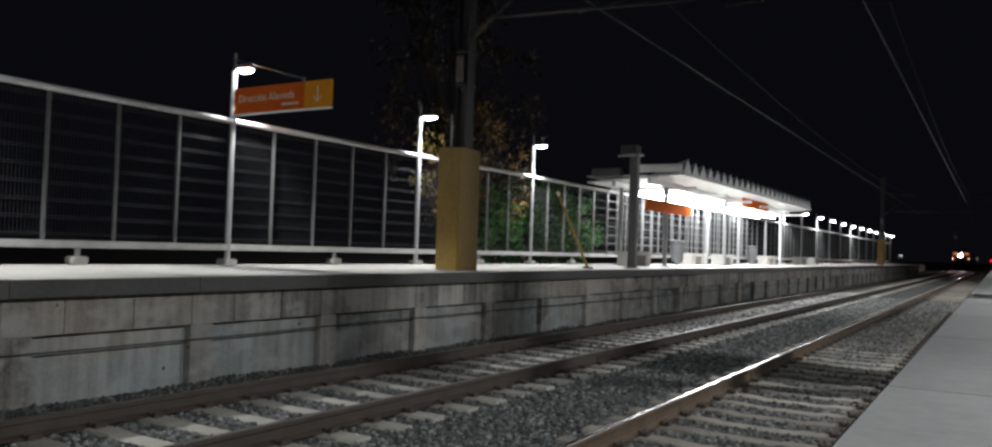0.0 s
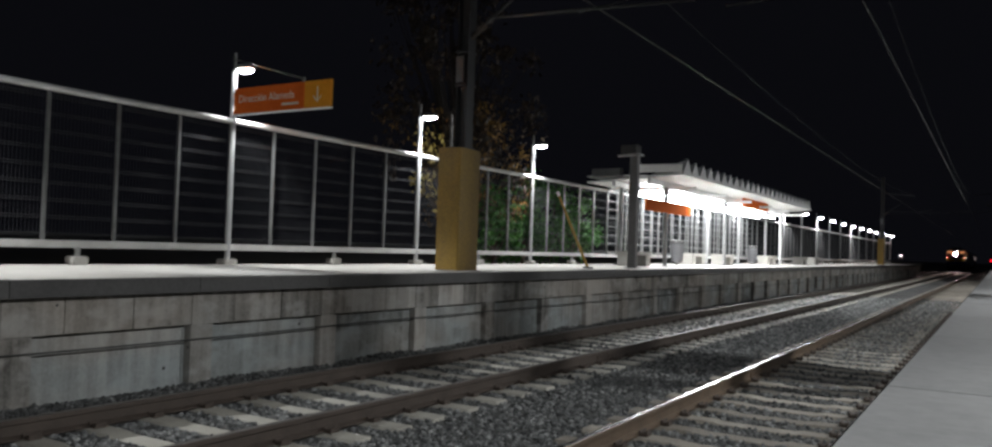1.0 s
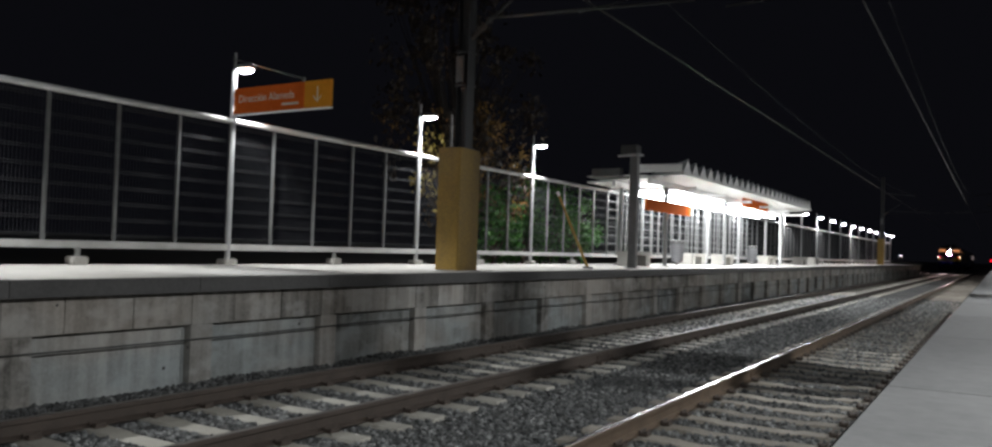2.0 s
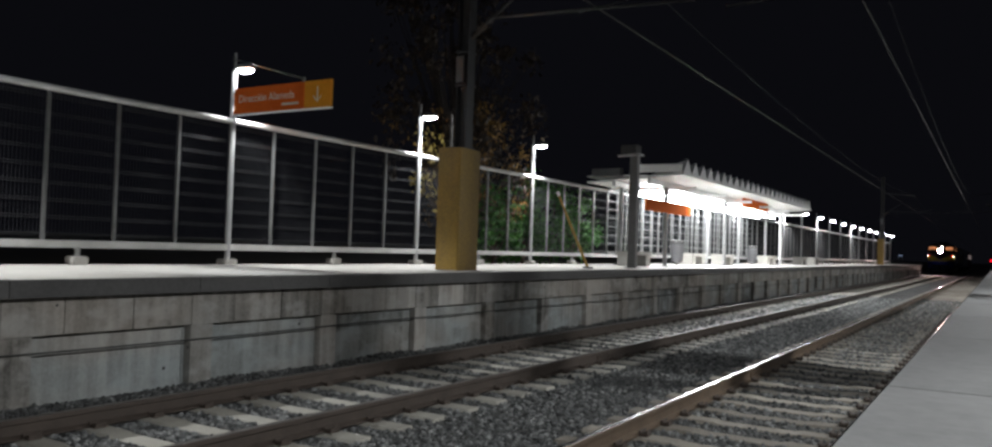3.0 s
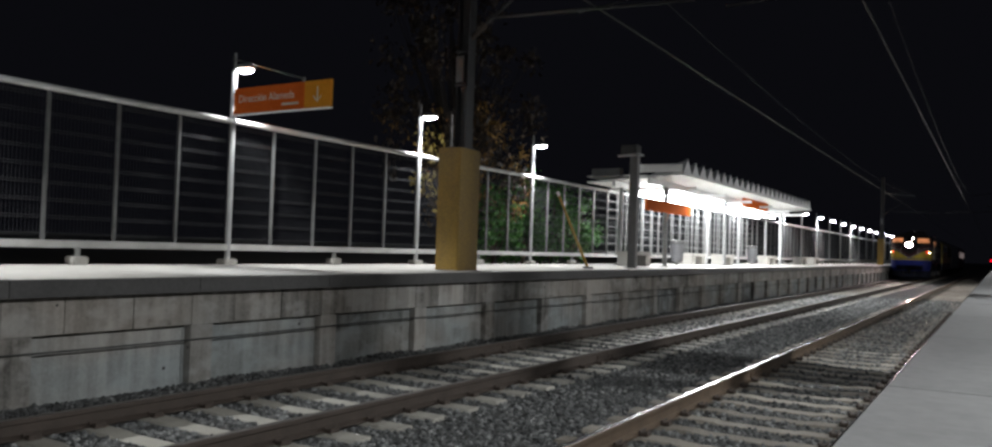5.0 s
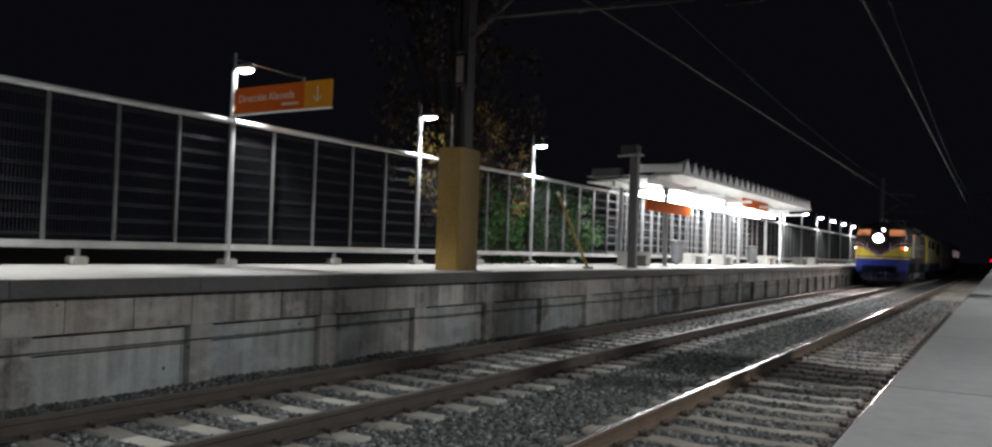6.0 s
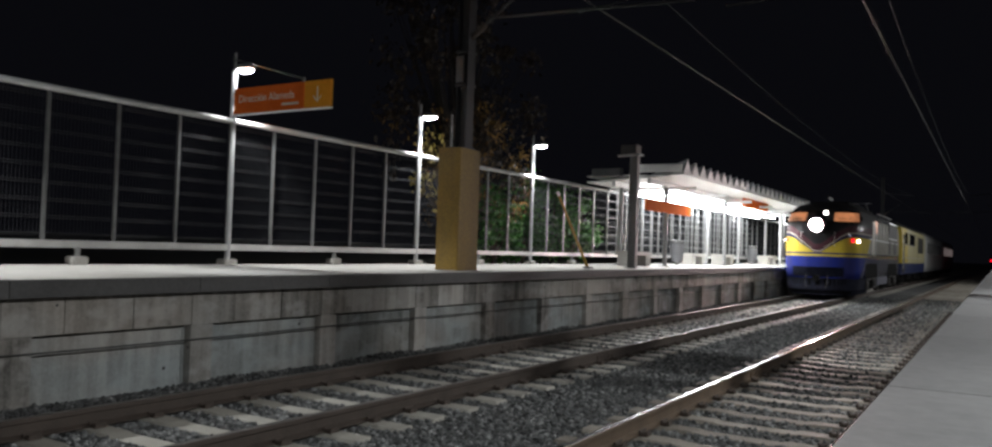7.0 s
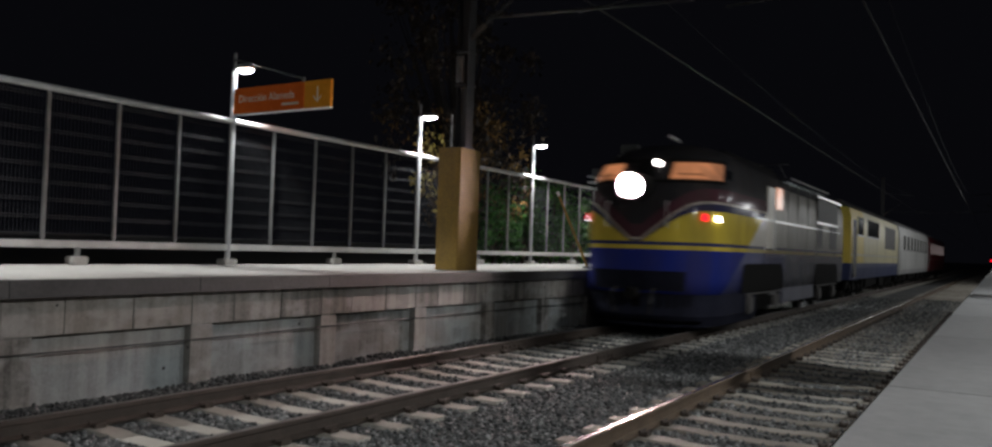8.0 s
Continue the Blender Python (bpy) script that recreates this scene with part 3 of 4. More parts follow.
part("equipment_box", bm_box(-0.35, 0.1, -0.2, 0.2, 4.42, 4.66, bevel=0.02), BLACK, post)
part("arm", bm_box(-0.5, -0.1, -0.03, 0.03, 4.36, 4.41, bevel=0.008), GALV, post)

# Unseen copy on the near platform, added to shadow the far platform wall.
copy_thing(post, pose(0.62, 12.64, 0))

# ---- leaning striped bar ----
bar = thing("leaning_bar", "worn yellow bar leaning in a small steel foot", "bar", at=(-8.72, 18.54, PLAT_Z))
TOPB = Vector((0, -1.72, 1.74))
part("foot", bm_box(-0.1, 0.1, -0.12, 0.1, 0, 0.05, bevel=0.01), STEEL, bar)
part("lower_bar", bm_rod((0, -0.02, 0.03), TOPB * 0.55, 0.034, 10), YELLOW, bar)
part("upper_bar", bm_rod(TOPB * 0.55, TOPB * 0.99, 0.026, 10), YELLOW, bar)
part("end_cap", bm_rod(TOPB * 0.985, TOPB * 1.02, 0.034, 10), WHITE, bar)

# ---- shelter ----
shelter = thing("platform_shelter", "white steel shelter with folded sheet roof, lit below", "shelter")
RX0, RX1, RY0, RY1, PITCH = -11.5, -8.25, 24.2, 44.8, 0.80
n = int((RY1 - RY0) / PITCH)
for i in range(n):
    bm = bmesh.new()
    y = RY0 + i * PITCH
    high = 0.42 if i else 0.47
    v = [bm.verts.new(q) for q in ((RX1, y, 4.24), (RX1, y + PITCH / 2, 4.24 + high), (RX1, y + PITCH, 4.24),
                                   (RX1 - 1.3, y, 4.14), (RX1 - 1.3, y + PITCH / 2, 4.20), (RX1 - 1.3, y + PITCH, 4.14))]
    for f in ((0, 1, 4, 3), (1, 2, 5, 4), (0, 2, 1)):
        bm.faces.new([v[k] for k in f])
    bmesh.ops.recalc_face_normals(bm, faces=bm.faces)
    bmesh.ops.solidify(bm, geom=bm.faces[:], thickness=0.012)
    part("roof_fold", bm, ROOF, shelter)
part("roof_deck", bm_box(RX0, RX1 - 1.2, RY0, RY1 - 0.4, 4.16, 4.2), ROOF, shelter)
bm = bmesh.new()
for a, b, c, d in (((RX1 + 0.0, 4.23), (RX1, 4.19), (RX0, 3.97), (RX0, 4.01)), ):
    p0 = [bm.verts.new((x, RY0, z)) for x, z in (a, b, c, d)]
    p1 = [bm.verts.new((x, RY1 - 0.4, z)) for x, z in (a, b, c, d)]
    for i in range(4):
        bm.faces.new((p0[i], p0[(i + 1) % 4], p1[(i + 1) % 4], p1[i]))
    bm.faces.new(p0[::-1]), bm.faces.new(p1)
bmesh.ops.recalc_face_normals(bm, faces=bm.faces)
part("soffit", bm, WHITE, shelter)
part("end_fascia", bm_box(-9.75, RX1 - 0.02, RY0 - 0.06, RY0 - 0.02, 4.27, 4.52, bevel=0.01), ROOF, shelter)
for x, ys_, z in ((-9.4, (25.9, 32.8, 42.7), 4.13), (-10.6, (24.95, 34.3, 39.3, 44.6), 4.06)):
    part("long_beam", bm_box(x - 0.06, x + 0.06, RY0 + 0.1, RY1 - 0.5, z - 0.2, z - 0.03, bevel=0.01), WHITE, shelter)
    for y in ys_:
        bm = bmesh.new()
        rod(bm, (x, y, PLAT_Z), (x, y, z - 0.2), 0.075, 14)
        part("column", bm, POLE, shelter)
        part("column_foot", bm_box(x - 0.16, x + 0.16, y - 0.16, y + 0.16, PLAT_Z, PLAT_Z + 0.03, bevel=0.006), GALV, shelter)
for y in (26, 29.5, 33, 36.5, 40, 43.5):
    part("cross_beam", bm_box(-11.4, -8.4, y - 0.05, y + 0.05, 3.86, 3.95, bevel=0.008), WHITE, shelter)
for x in (-9.9, -10.65):
    for y in (27.7, 31.2, 34.7, 38.2, 41.7):
        part("strip_light", bm_box(x - 0.09, x + 0.09, y - 1.5, y + 1.5, 3.72, 3.78, bevel=0.012), TUBE, shelter, "glowing white strip light")

for k in range(8):
    z = PLAT_Z + 0.42 + 0.29 * k
    part("screen_rail", bm_rod((-11.33, RY0 + 1.3, z), (-11.33, RY1 - 0.6, z), 0.011, n=6), STEEL, shelter)
for k in range(23):
    y = RY0 + 1.32 + 0.82 * k
    part("screen_bar", bm_rod((-11.33, y, PLAT_Z + 0.3), (-11.33, y, 3.9), 0.026, n=6), GALV, shelter)
part("gutter_box", bm_box(-11.2, -10.2, RY0 - 0.32, RY0 - 0.07, 4.16, 4.4, bevel=0.02), MASTST, shelter, "dark gutter box at the end")

hang = thing("station_sign", "blank orange sign hanging under the shelter roof", "sign", at=(-9.15, 23.45, 3.06))
part("sign_face", bm_box(-0.05, 0.05, 0, 4.1, 0, 0.36, bevel=0.02), ORANGE, hang)
for y in (1.6, 3.8):
    part("hanger", bm_rod((0, y, 0.35), (0, y, 0.88), 0.012, 6), GALV, hang)
copy_thing(hang, pose(-9.0, 34.0, 3.79))


# ---- benches, bins ----
def bench(label):
    ob = thing("bench", label, "bench", "concrete benches on the platform")
    part("seat", bm_box(-0.28, 0.28, -0.85, 0.85, 0.34, 0.46, bevel=0.02), CONCRETE, ob)
    for y in (-0.6, 0.6):
        part("leg", bm_box(-0.24, 0.24, y - 0.22, y + 0.22, 0.0, 0.34, bevel=0.015), CONCRETE, ob)
    return ob


b1 = bench("pale concrete block bench on the platform")
b1.matrix_world = pose(-9.9, 24.5, PLAT_Z)
for x, y in ((-10.7, 32.9), (-9.95, 34.5), (-9.7, 41.2), (-10.1, 51.2), (-10.5, 57.5)):
    copy_thing(b1, pose(x, y, PLAT_Z))


def bin_():
    ob = thing("litter_bin", "grey litter bin with a dark domed lid", "bin", "litter bins on the platform")
    part("body", bm_rod((0, 0, 0.12), (0, 0, 0.82), 0.22, 16, r2=0.26), BINGREY, ob)
    part("lid", bm_rod((0, 0, 0.86), (0, 0, 0.95), 0.28, 16, r2=0.24), BLACK, ob)
    part("rim", bm_rod((0, 0, 0.82), (0, 0, 0.86), 0.285, 16), BLACK, ob)
    part("stand", bm_rod((0, 0, 0.0), (0, 0, 0.12), 0.08, 10), STEEL, ob)
    return ob


n1 = bin_()
n1.matrix_world = pose(-10.5, 30.3, PLAT_Z)
copy_thing(n1, pose(-10.6, 41.9, PLAT_Z))


# ---- plants behind the fence ----
def leaves(bm, centre, radius, n, size, rng):
    for _ in range(n):
        d = Vector((rng.gauss(0, 1), rng.gauss(0, 1), rng.gauss(0, 1)))
        p = Vector(centre) + d.normalized() * radius * rng.uniform(0.25, 1.0)
        q = Euler((rng.uniform(0, 6.3), rng.uniform(0, 6.3), rng.uniform(0, 6.3))).to_matrix()
        s = size * rng.uniform(0.6, 1.4)
        vs = [bm.verts.new(p + q @ Vector(v) * s) for v in ((-0.5, 0, 0), (0, -0.28, 0.06), (0.55, 0, 0), (0, 0.28, 0.06))]
        bm.faces.new(vs)


def plant(name, label, category, at, spread, height, clumps, per, size, material, seed, trunk, bark=BARK):
    rng = random.Random(seed)
    ob = thing(name, label, category, at=at)
    bm, crown = bmesh.new(), bmesh.new()
    rod(bm, (0, 0, 0), (0.1, 0.1, trunk), 0.16 if trunk > 1 else 0.05, 9, r2=0.1 if trunk > 1 else 0.03)
    for _ in range(clumps):
        c = Vector((rng.uniform(-1, 1) * spread[0], rng.uniform(-1, 1) * spread[1], trunk * 0.75 + (height - trunk * 0.75) * rng.uniform(0, 1)))
        rod(bm, (0.05, 0.05, trunk * rng.uniform(0.6, 0.98)), c, 0.03, 5, r2=0.008)
        leaves(crown, c, rng.uniform(0.26, 0.62), per, size, rng)
    part("trunk", bm, bark, ob)
    part("crown", crown, material, ob)
    return ob


for k, (y, sx, sy, h) in enumerate(((20.6, 0.6, 1.0, 2.3), (22.4, 0.7, 1.2, 2.7), (24.3, 0.7, 1.3, 2.5), (26.2, 0.7, 1.2, 2.2))):
    plant("shrub", "leafy green shrub behind the platform fence", "shrub", (-12.9, y, 1.06), (sx, sy), h + 0.25, 24, 110, 0.12, BUSH, 40 + k, 0.5)
plant("tree", "tree with sparse yellowing autumn leaves behind the fence", "tree", (-12.95, 19.4, 1.06), (0.9, 2.6), 4.65, 40, 42, 0.13, AUTUMN, 9, 2.2)

# Its unlit look is put into the darker leaf and bark colours.
plant("tree", "tall thin tree behind the fence with unlit sparse leaves painted dark", "tree", (-12.9, 18.6, 1.06), (1.3, 2.9), 8.6, 95, 46, 0.15, UNLIT_LEAF, 21, 3.4, UNLIT_BARK)
plant("shrub", "young shrub with yellow leaves beside a lamp post", "shrub", (-12.1, 17.0, 1.06), (0.3, 0.8), 3.6, 15, 30, 0.13, YELLOWLEAF, 31, 1.6)

# ---- the train ----


def livery():
    """Blue below, thin stripes, yellow sweeps round the nose, dark brow, cream sides."""
    t = Tree("loco_livery")
    sep = t.t.nodes.new("ShaderNodeSeparateXYZ")
    t.t.links.new(t.co, sep.inputs[0])
    x, y, z = sep.outputs
    ax = t.m("ABSOLUTE", x)
    # upper bound of the yellow sweep
    rise = t.m("MULTIPLY", t.m("SMOOTH_MIN", t.m("MAXIMUM", t.m("SUBTRACT", ax, 0.12), 0.0), 0.95, 0.4), 0.80)
    top = t.m("ADD", 1.99, rise)
    yellow = t.m("LESS_THAN", z, t.m("SUBTRACT", top, t.m("MULTIPLY", rise, 0.16)))
    band = t.m("LESS_THAN", z, t.m("ADD", top, 0.03))
    rim = t.m("LESS_THAN", z, t.m("ADD", top, 0.075))
    side = t.m("GREATER_THAN", t.m("SUBTRACT", y, t.m("MULTIPLY", t.m("SUBTRACT", z, 2.0), 1.9)), 3.1)
    dirt = t.noise(2.0, 5, (1, 1, 0.4))
    dark = (0.06, 0.02, 0.028)
    c = t.mix(rim, t.mix(t.m("LESS_THAN", t.m("SUBTRACT", z, top), 0.34), (0.018, 0.018, 0.02), dark), (0.45, 0.40, 0.34))
    c = t.mix(band, c, (0.022, 0.022, 0.06))
    c = t.mix(yellow, c, (0.55, 0.42, 0.05))
    cream = t.mix(t.m("LESS_THAN", z, 3.52), (0.02, 0.02, 0.022), (0.72, 0.67, 0.55))
    c = t.mix(side, c, cream)
    for lim, col in ((1.985, (0.03, 0.035, 0.12)), (1.915, (0.60, 0.46, 0.06)), (1.83, (0.016, 0.028, 0.20))):
        c = t.mix(t.m("LESS_THAN", z, lim), c, col)
    c = t.mix(t.m("MULTIPLY", t.m("GREATER_THAN", y, 6.6), t.m("LESS_THAN", z, 1.83)), c, (0.19, 0.195, 0.26))
    c = t.mix(t.m("MULTIPLY", t.m("SUBTRACT", dirt, 0.4), 0.9), c, (0.05, 0.04, 0.035))
    streak = t.noise(1.0, 4, (0.2, 2.2, 0.25))
    c = t.mix(t.m("MULTIPLY", t.m("MAXIMUM", t.m("SUBTRACT", streak, 0.5), 0.0), 2.2), c, (0.045, 0.035, 0.03))
    t.link(t.m("ADD", 0.12, t.m("MULTIPLY", side, 0.88)), t.b.inputs["Coat Weight"])
    t.b.inputs["Coat Roughness"].default_value = 0.13
    t.link(t.m("ADD", 0.08, t.m("MULTIPLY", side, 0.3)), t.b.inputs["Specular IOR Level"])
    t.bump(t.noise(3, 3), 0.06, 0.01)
    return t.done(c, t.m("ADD", t.m("SUBTRACT", 0.62, t.m("MULTIPLY", side, 0.34)), t.m("MULTIPLY", dirt, 0.25)))


def plain_livery(name, low, high, roofc, split, cab=None):
    t = Tree(name)
    sep = t.t.nodes.new("ShaderNodeSeparateXYZ")
    t.t.links.new(t.co, sep.inputs[0])
    z = sep.outputs[2]
    dirt = t.noise(1.6, 5, (1, 1, 0.4))
    c = t.mix(t.m("LESS_THAN", z, 3.75), roofc, high)
    if cab:
        c = t.mix(t.m("MULTIPLY", t.m("LESS_THAN", sep.outputs[1], 3.6), t.m("LESS_THAN", z, 3.75)), c, cab)
    c = t.mix(t.m("LESS_THAN", z, split), c, low)
    c = t.mix(t.m("MULTIPLY", t.m("SUBTRACT", dirt, 0.4), 0.8), c, (0.05, 0.04, 0.035))
    t.bump(t.noise(3, 3), 0.06, 0.01)
    return t.done(c, t.m("ADD", 0.3, t.m("MULTIPLY", dirt, 0.25)))


LIVERY = livery()
LIVERY_SIDE = worn("cream_door_paint", (0.42, 0.39, 0.32), (0.66, 0.62, 0.52), 2.0, (0.3, 0.5), 0, 0.05)
UNIT2 = plain_livery("second_loco_livery", (0.02, 0.035, 0.12), (0.60, 0.54, 0.30), (0.03, 0.03, 0.03), 1.6, (0.66, 0.5, 0.07))
COACHW = plain_livery("white_coach_paint", (0.4, 0.4, 0.4), (0.6, 0.6, 0.58), (0.3, 0.3, 0.3), 1.2)
COACHR = plain_livery("maroon_coach_paint", (0.16, 0.02, 0.025), (0.2, 0.025, 0.03), (0.3, 0.3, 0.3), 1.2)
UNDER = matt("underframe_grime", (0.006, 0.006, 0.006), (0.02, 0.019, 0.018), 5.0, (0.6, 0.9))
SKIRT = matt("grimy_blue_skirt", (0.012, 0.012, 0.018), (0.035, 0.038, 0.06), 3.0, (0.6, 0.85))
SIDESKIRT = worn("grey_blue_skirt", (0.10, 0.10, 0.13), (0.22, 0.225, 0.28), 3.0, (0.4, 0.6), 0, 0.05)
WHEELS = worn("wheel_steel", (0.09, 0.085, 0.08), (0.24, 0.23, 0.22), 7.0, (0.4, 0.7), 0.6)
GLASS = worn("dark_window_glass", (0.008, 0.009, 0.01), (0.015, 0.016, 0.018), 2.0, (0.05, 0.12), 0, 0.0)
CABLIT = glowing("lit_cab_window", (1.0, 0.38, 0.16), 0.55, 1.6)
HEADL = glowing("headlight_beam", (1.0, 0.74, 0.71), 2900)
REFLECT = worn("headlight_reflector", (0.34, 0.34, 0.34), (0.42, 0.42, 0.42), 5.0, (0.5, 0.55), 0.0, 0.0)
REDL = glowing("red_marker_lens", (1.0, 0.004, 0.02), 2.2)
WHITEL = glowing("white_marker_lens", (1.0, 0.93, 0.88), 14)
COACHLIT = glowing("lit_coach_window", (1.0, 0.80, 0.78), 0.15, 1.2)
DIMWIN = worn("dim_coach_window", (0.22, 0.22, 0.21), (0.34, 0.34, 0.32), 2.0, (0.1, 0.25), 0, 0.0)
GRILLE = worn("side_grille", (0.02, 0.018, 0.015), (0.05, 0.045, 0.04), 8.0, (0.5, 0.8))
BRIGHT = worn("polished_trim", (0.55, 0.54, 0.52), (0.7, 0.7, 0.68), 8.0, (0.25, 0.4), 0.7, 0.0)

HALF = 1.48


def outline(half, y0, depth, length, n=26):
    """Plan of a vehicle with a rounded nose at y0: points from one rear corner round the nose to the other."""
    pts = []
    for i in range(n + 1):
        a = -math.pi / 2 + math.pi * i / n
        sx, cy = math.sin(a), math.cos(a)
        x = half * math.copysign(abs(sx) ** 0.72, sx)
        y = y0 + depth * (1 - abs(cy) ** 0.78)
        pts.append((x, y))
    return [(-half, length), (-half, y0 + depth + 1.4)] + pts + [(half, y0 + depth + 1.4), (half, length)]


def shell(levels, length, cap_low=True):
    bm = bmesh.new()
    rows = [[bm.verts.new((x, y, z)) for x, y in outline(h, y0, d, length)] for z, h, y0, d in levels]
    n = len(rows[0])
    for a, b in zip(rows, rows[1:]):
        for i in range(n):
            bm.faces.new((a[i], a[(i + 1) % n], b[(i + 1) % n], b[i]))
    bm.faces.new(rows[-1])
    if cap_low:
        bm.faces.new(rows[0][::-1])
    bmesh.ops.recalc_face_normals(bm, faces=bm.faces)
    return bm


LEVELS = [(0.95, 1.46, 0.05, 1.55), (1.3, 1.48, 0.02, 1.6), (1.8, HALF, 0.0, 1.6), (2.3, HALF, 0.0, 1.6), (2.8, HALF, 0.06, 1.55),
          (3.15, 1.47, 0.22, 1.5), (3.28, 1.46, 0.34, 1.45), (3.5, 1.42, 0.55, 1.4), (3.72, 1.36, 0.76, 1.36), (3.8, 1.32, 0.84, 1.34), (3.98, 1.12, 1.1, 1.3), (4.1, 0.8, 1.5, 1.2), (4.15, 0.4, 1.9, 1.0)]


def at_level(z):
    for a, b in zip(LEVELS, LEVELS[1:]):
        if a[0] <= z <= b[0]:
            q = (z - a[0]) / (b[0] - a[0])
            return [p + (r - p) * q for p, r in zip(a, b)]


def nose_patch(u0, u1, z0, z1, proud, steps=10, rows_=4):
    """A curved piece lying on the nose between two angles (degrees from the centre line) and two heights."""
    bm = bmesh.new()
    grid = []
    for j in range(rows_ + 1):
        _, h, y0, d = at_level(z0 + (z1 - z0) * j / rows_)
        row = []
        for i in range(steps + 1):
            a = radians(u0 + (u1 - u0) * i / steps)
            sx, cy = math.sin(a), math.cos(a)
            row.append(bm.verts.new(((h + proud) * math.copysign(abs(sx) ** 0.72, sx), y0 - proud + (d + proud) * (1 - abs(cy) ** 0.78), z0 + (z1 - z0) * j / rows_)))
        grid.append(row)
    for j in range(rows_):
        for i in range(steps):
            bm.faces.new((grid[j][i], grid[j][i + 1], grid[j + 1][i + 1], grid[j + 1][i]))
    bmesh.ops.solidify(bm, geom=bm.faces[:], thickness=0.02)
    return bm


def nose_patch_low(u0, u1, z0=0.36, z1=0.94):
    """A curved bar on the front skirt."""
    bm = bmesh.new()
    grid = []
    n = max(2, int((u1 - u0) / 6))
    for z, h, y0, d in ((z0, 1.36, 0.2, 1.5), (z1, 1.47, 0.05, 1.55)):
        row = []
        for i in range(n + 1):
            a = radians(u0 + (u1 - u0) * i / n)
            row.append(bm.verts.new((h * math.copysign(abs(math.sin(a)) ** 0.72, math.sin(a)), y0 + d * (1 - abs(math.cos(a)) ** 0.78), z)))
        grid.append(row)
    for i in range(n):
        bm.faces.new((grid[0][i], grid[0][i + 1], grid[1][i + 1], grid[1][i]))
    bmesh.ops.solidify(bm, geom=bm.faces[:], thickness=0.03)
    return bm


def lens(x, y, z, r, depth, normal=(0, -1, 0)):
    p, nn = Vector((x, y, z)), Vector(normal).normalized()
    return bm_rod(p - nn * depth, p + nn * 0.0, r, n=18)


def bogie(parent, y, wheel_me, wheels):
    b = part("bogie", bm_box(-1.25, 1.25, y - 1.9, y + 1.9, 0.48, 0.72, bevel=0.04), UNDER, parent)
    for s in (-1, 1):
        bm = bmesh.new()
        box(bm, s * 1.16 - 0.07, s * 1.16 + 0.07, y - 2.0, y + 2.0, 0.42, 0.78, 0.03)
        for d in (-1.25, 1.25):
            box(bm, s * 1.2 - 0.1, s * 1.2 + 0.1, y + d - 0.22, y + d + 0.22, 0.4, 0.92, 0.03)
        for d in (-0.35, 0, 0.35):
            rod(bm, (s * 1.2, y + d, 0.4), (s * 1.2, y + d, 0.85), 0.09, 10)
        part("side_frame", bm, UNDER, b)
    for d in (-1.25, 1.25):
        w = part("wheelset", wheel_me, None, parent)
        w.location = (0, y + d, RAIL_Z + 0.5)
        wheels.append(w)
    return b


def wheel_mesh():
    bm = bmesh.new()
    rod(bm, (-1.1, 0, 0), (1.1, 0, 0), 0.08, 10)
    for s in (-1, 1):
        rod(bm, (s * 0.83, 0, 0), (s * 0.95, 0, 0), 0.5, 28)
        rod(bm, (s * 0.79, 0, 0), (s * 0.83, 0, 0), 0.53, 28)
        rod(bm, (s * 0.95, 0, 0), (s * 0.99, 0, 0), 0.16, 14)
        for k in range(5):
            a = k * 2 * math.pi / 5
            box(bm, s * 0.95 - 0.012, s * 0.95 + 0.012, 0.3 * math.cos(a) - 0.05, 0.3 * math.cos(a) + 0.05, 0.3 * math.sin(a) - 0.05, 0.3 * math.sin(a) + 0.05)
    return mesh_of("wheelset", bm, WHEELS)


WHEEL_ME = wheel_mesh()
LOCO_LEN = 16.0


def side_panel(parent, name, y0, y1, z0, z1, material, label="", x=HALF, proud=0.012):
    for s in (-1, 1):
        a, b = sorted((s * (x - 0.02), s * (x + proud)))
        part(name, bm_box(a, b, y0, y1, z0, z1, bevel=0.004), material, parent, label)


def arch_panel(s, y0, y1, z0, z1, r=0.34):
    """A thin dark plate with rounded upper corners: an opening's shade painted on a vehicle's side."""
    prof = [(y0, z0)]
    for k in range(7):
        a = math.pi - k * math.pi / 12
        prof.append((y0 + r + r * math.cos(a), z1 - r + r * math.sin(a)))
    for k in range(7):
        a = math.pi / 2 - k * math.pi / 12
        prof.append((y1 - r + r * math.cos(a), z1 - r + r * math.sin(a)))
    prof.append((y1, z0))
    bm = bmesh.new()
    rows = [[bm.verts.new((s * x, y, z)) for y, z in prof] for x in (1.455, 1.489)]
    n = len(prof)
    for i in range(n):
        bm.faces.new((rows[0][i], rows[0][(i + 1) % n], rows[1][(i + 1) % n], rows[1][i]))
    bm.faces.new(rows[0][::-1]), bm.faces.new(rows[1])
    bmesh.ops.recalc_face_normals(bm, faces=bm.faces)
    return bm


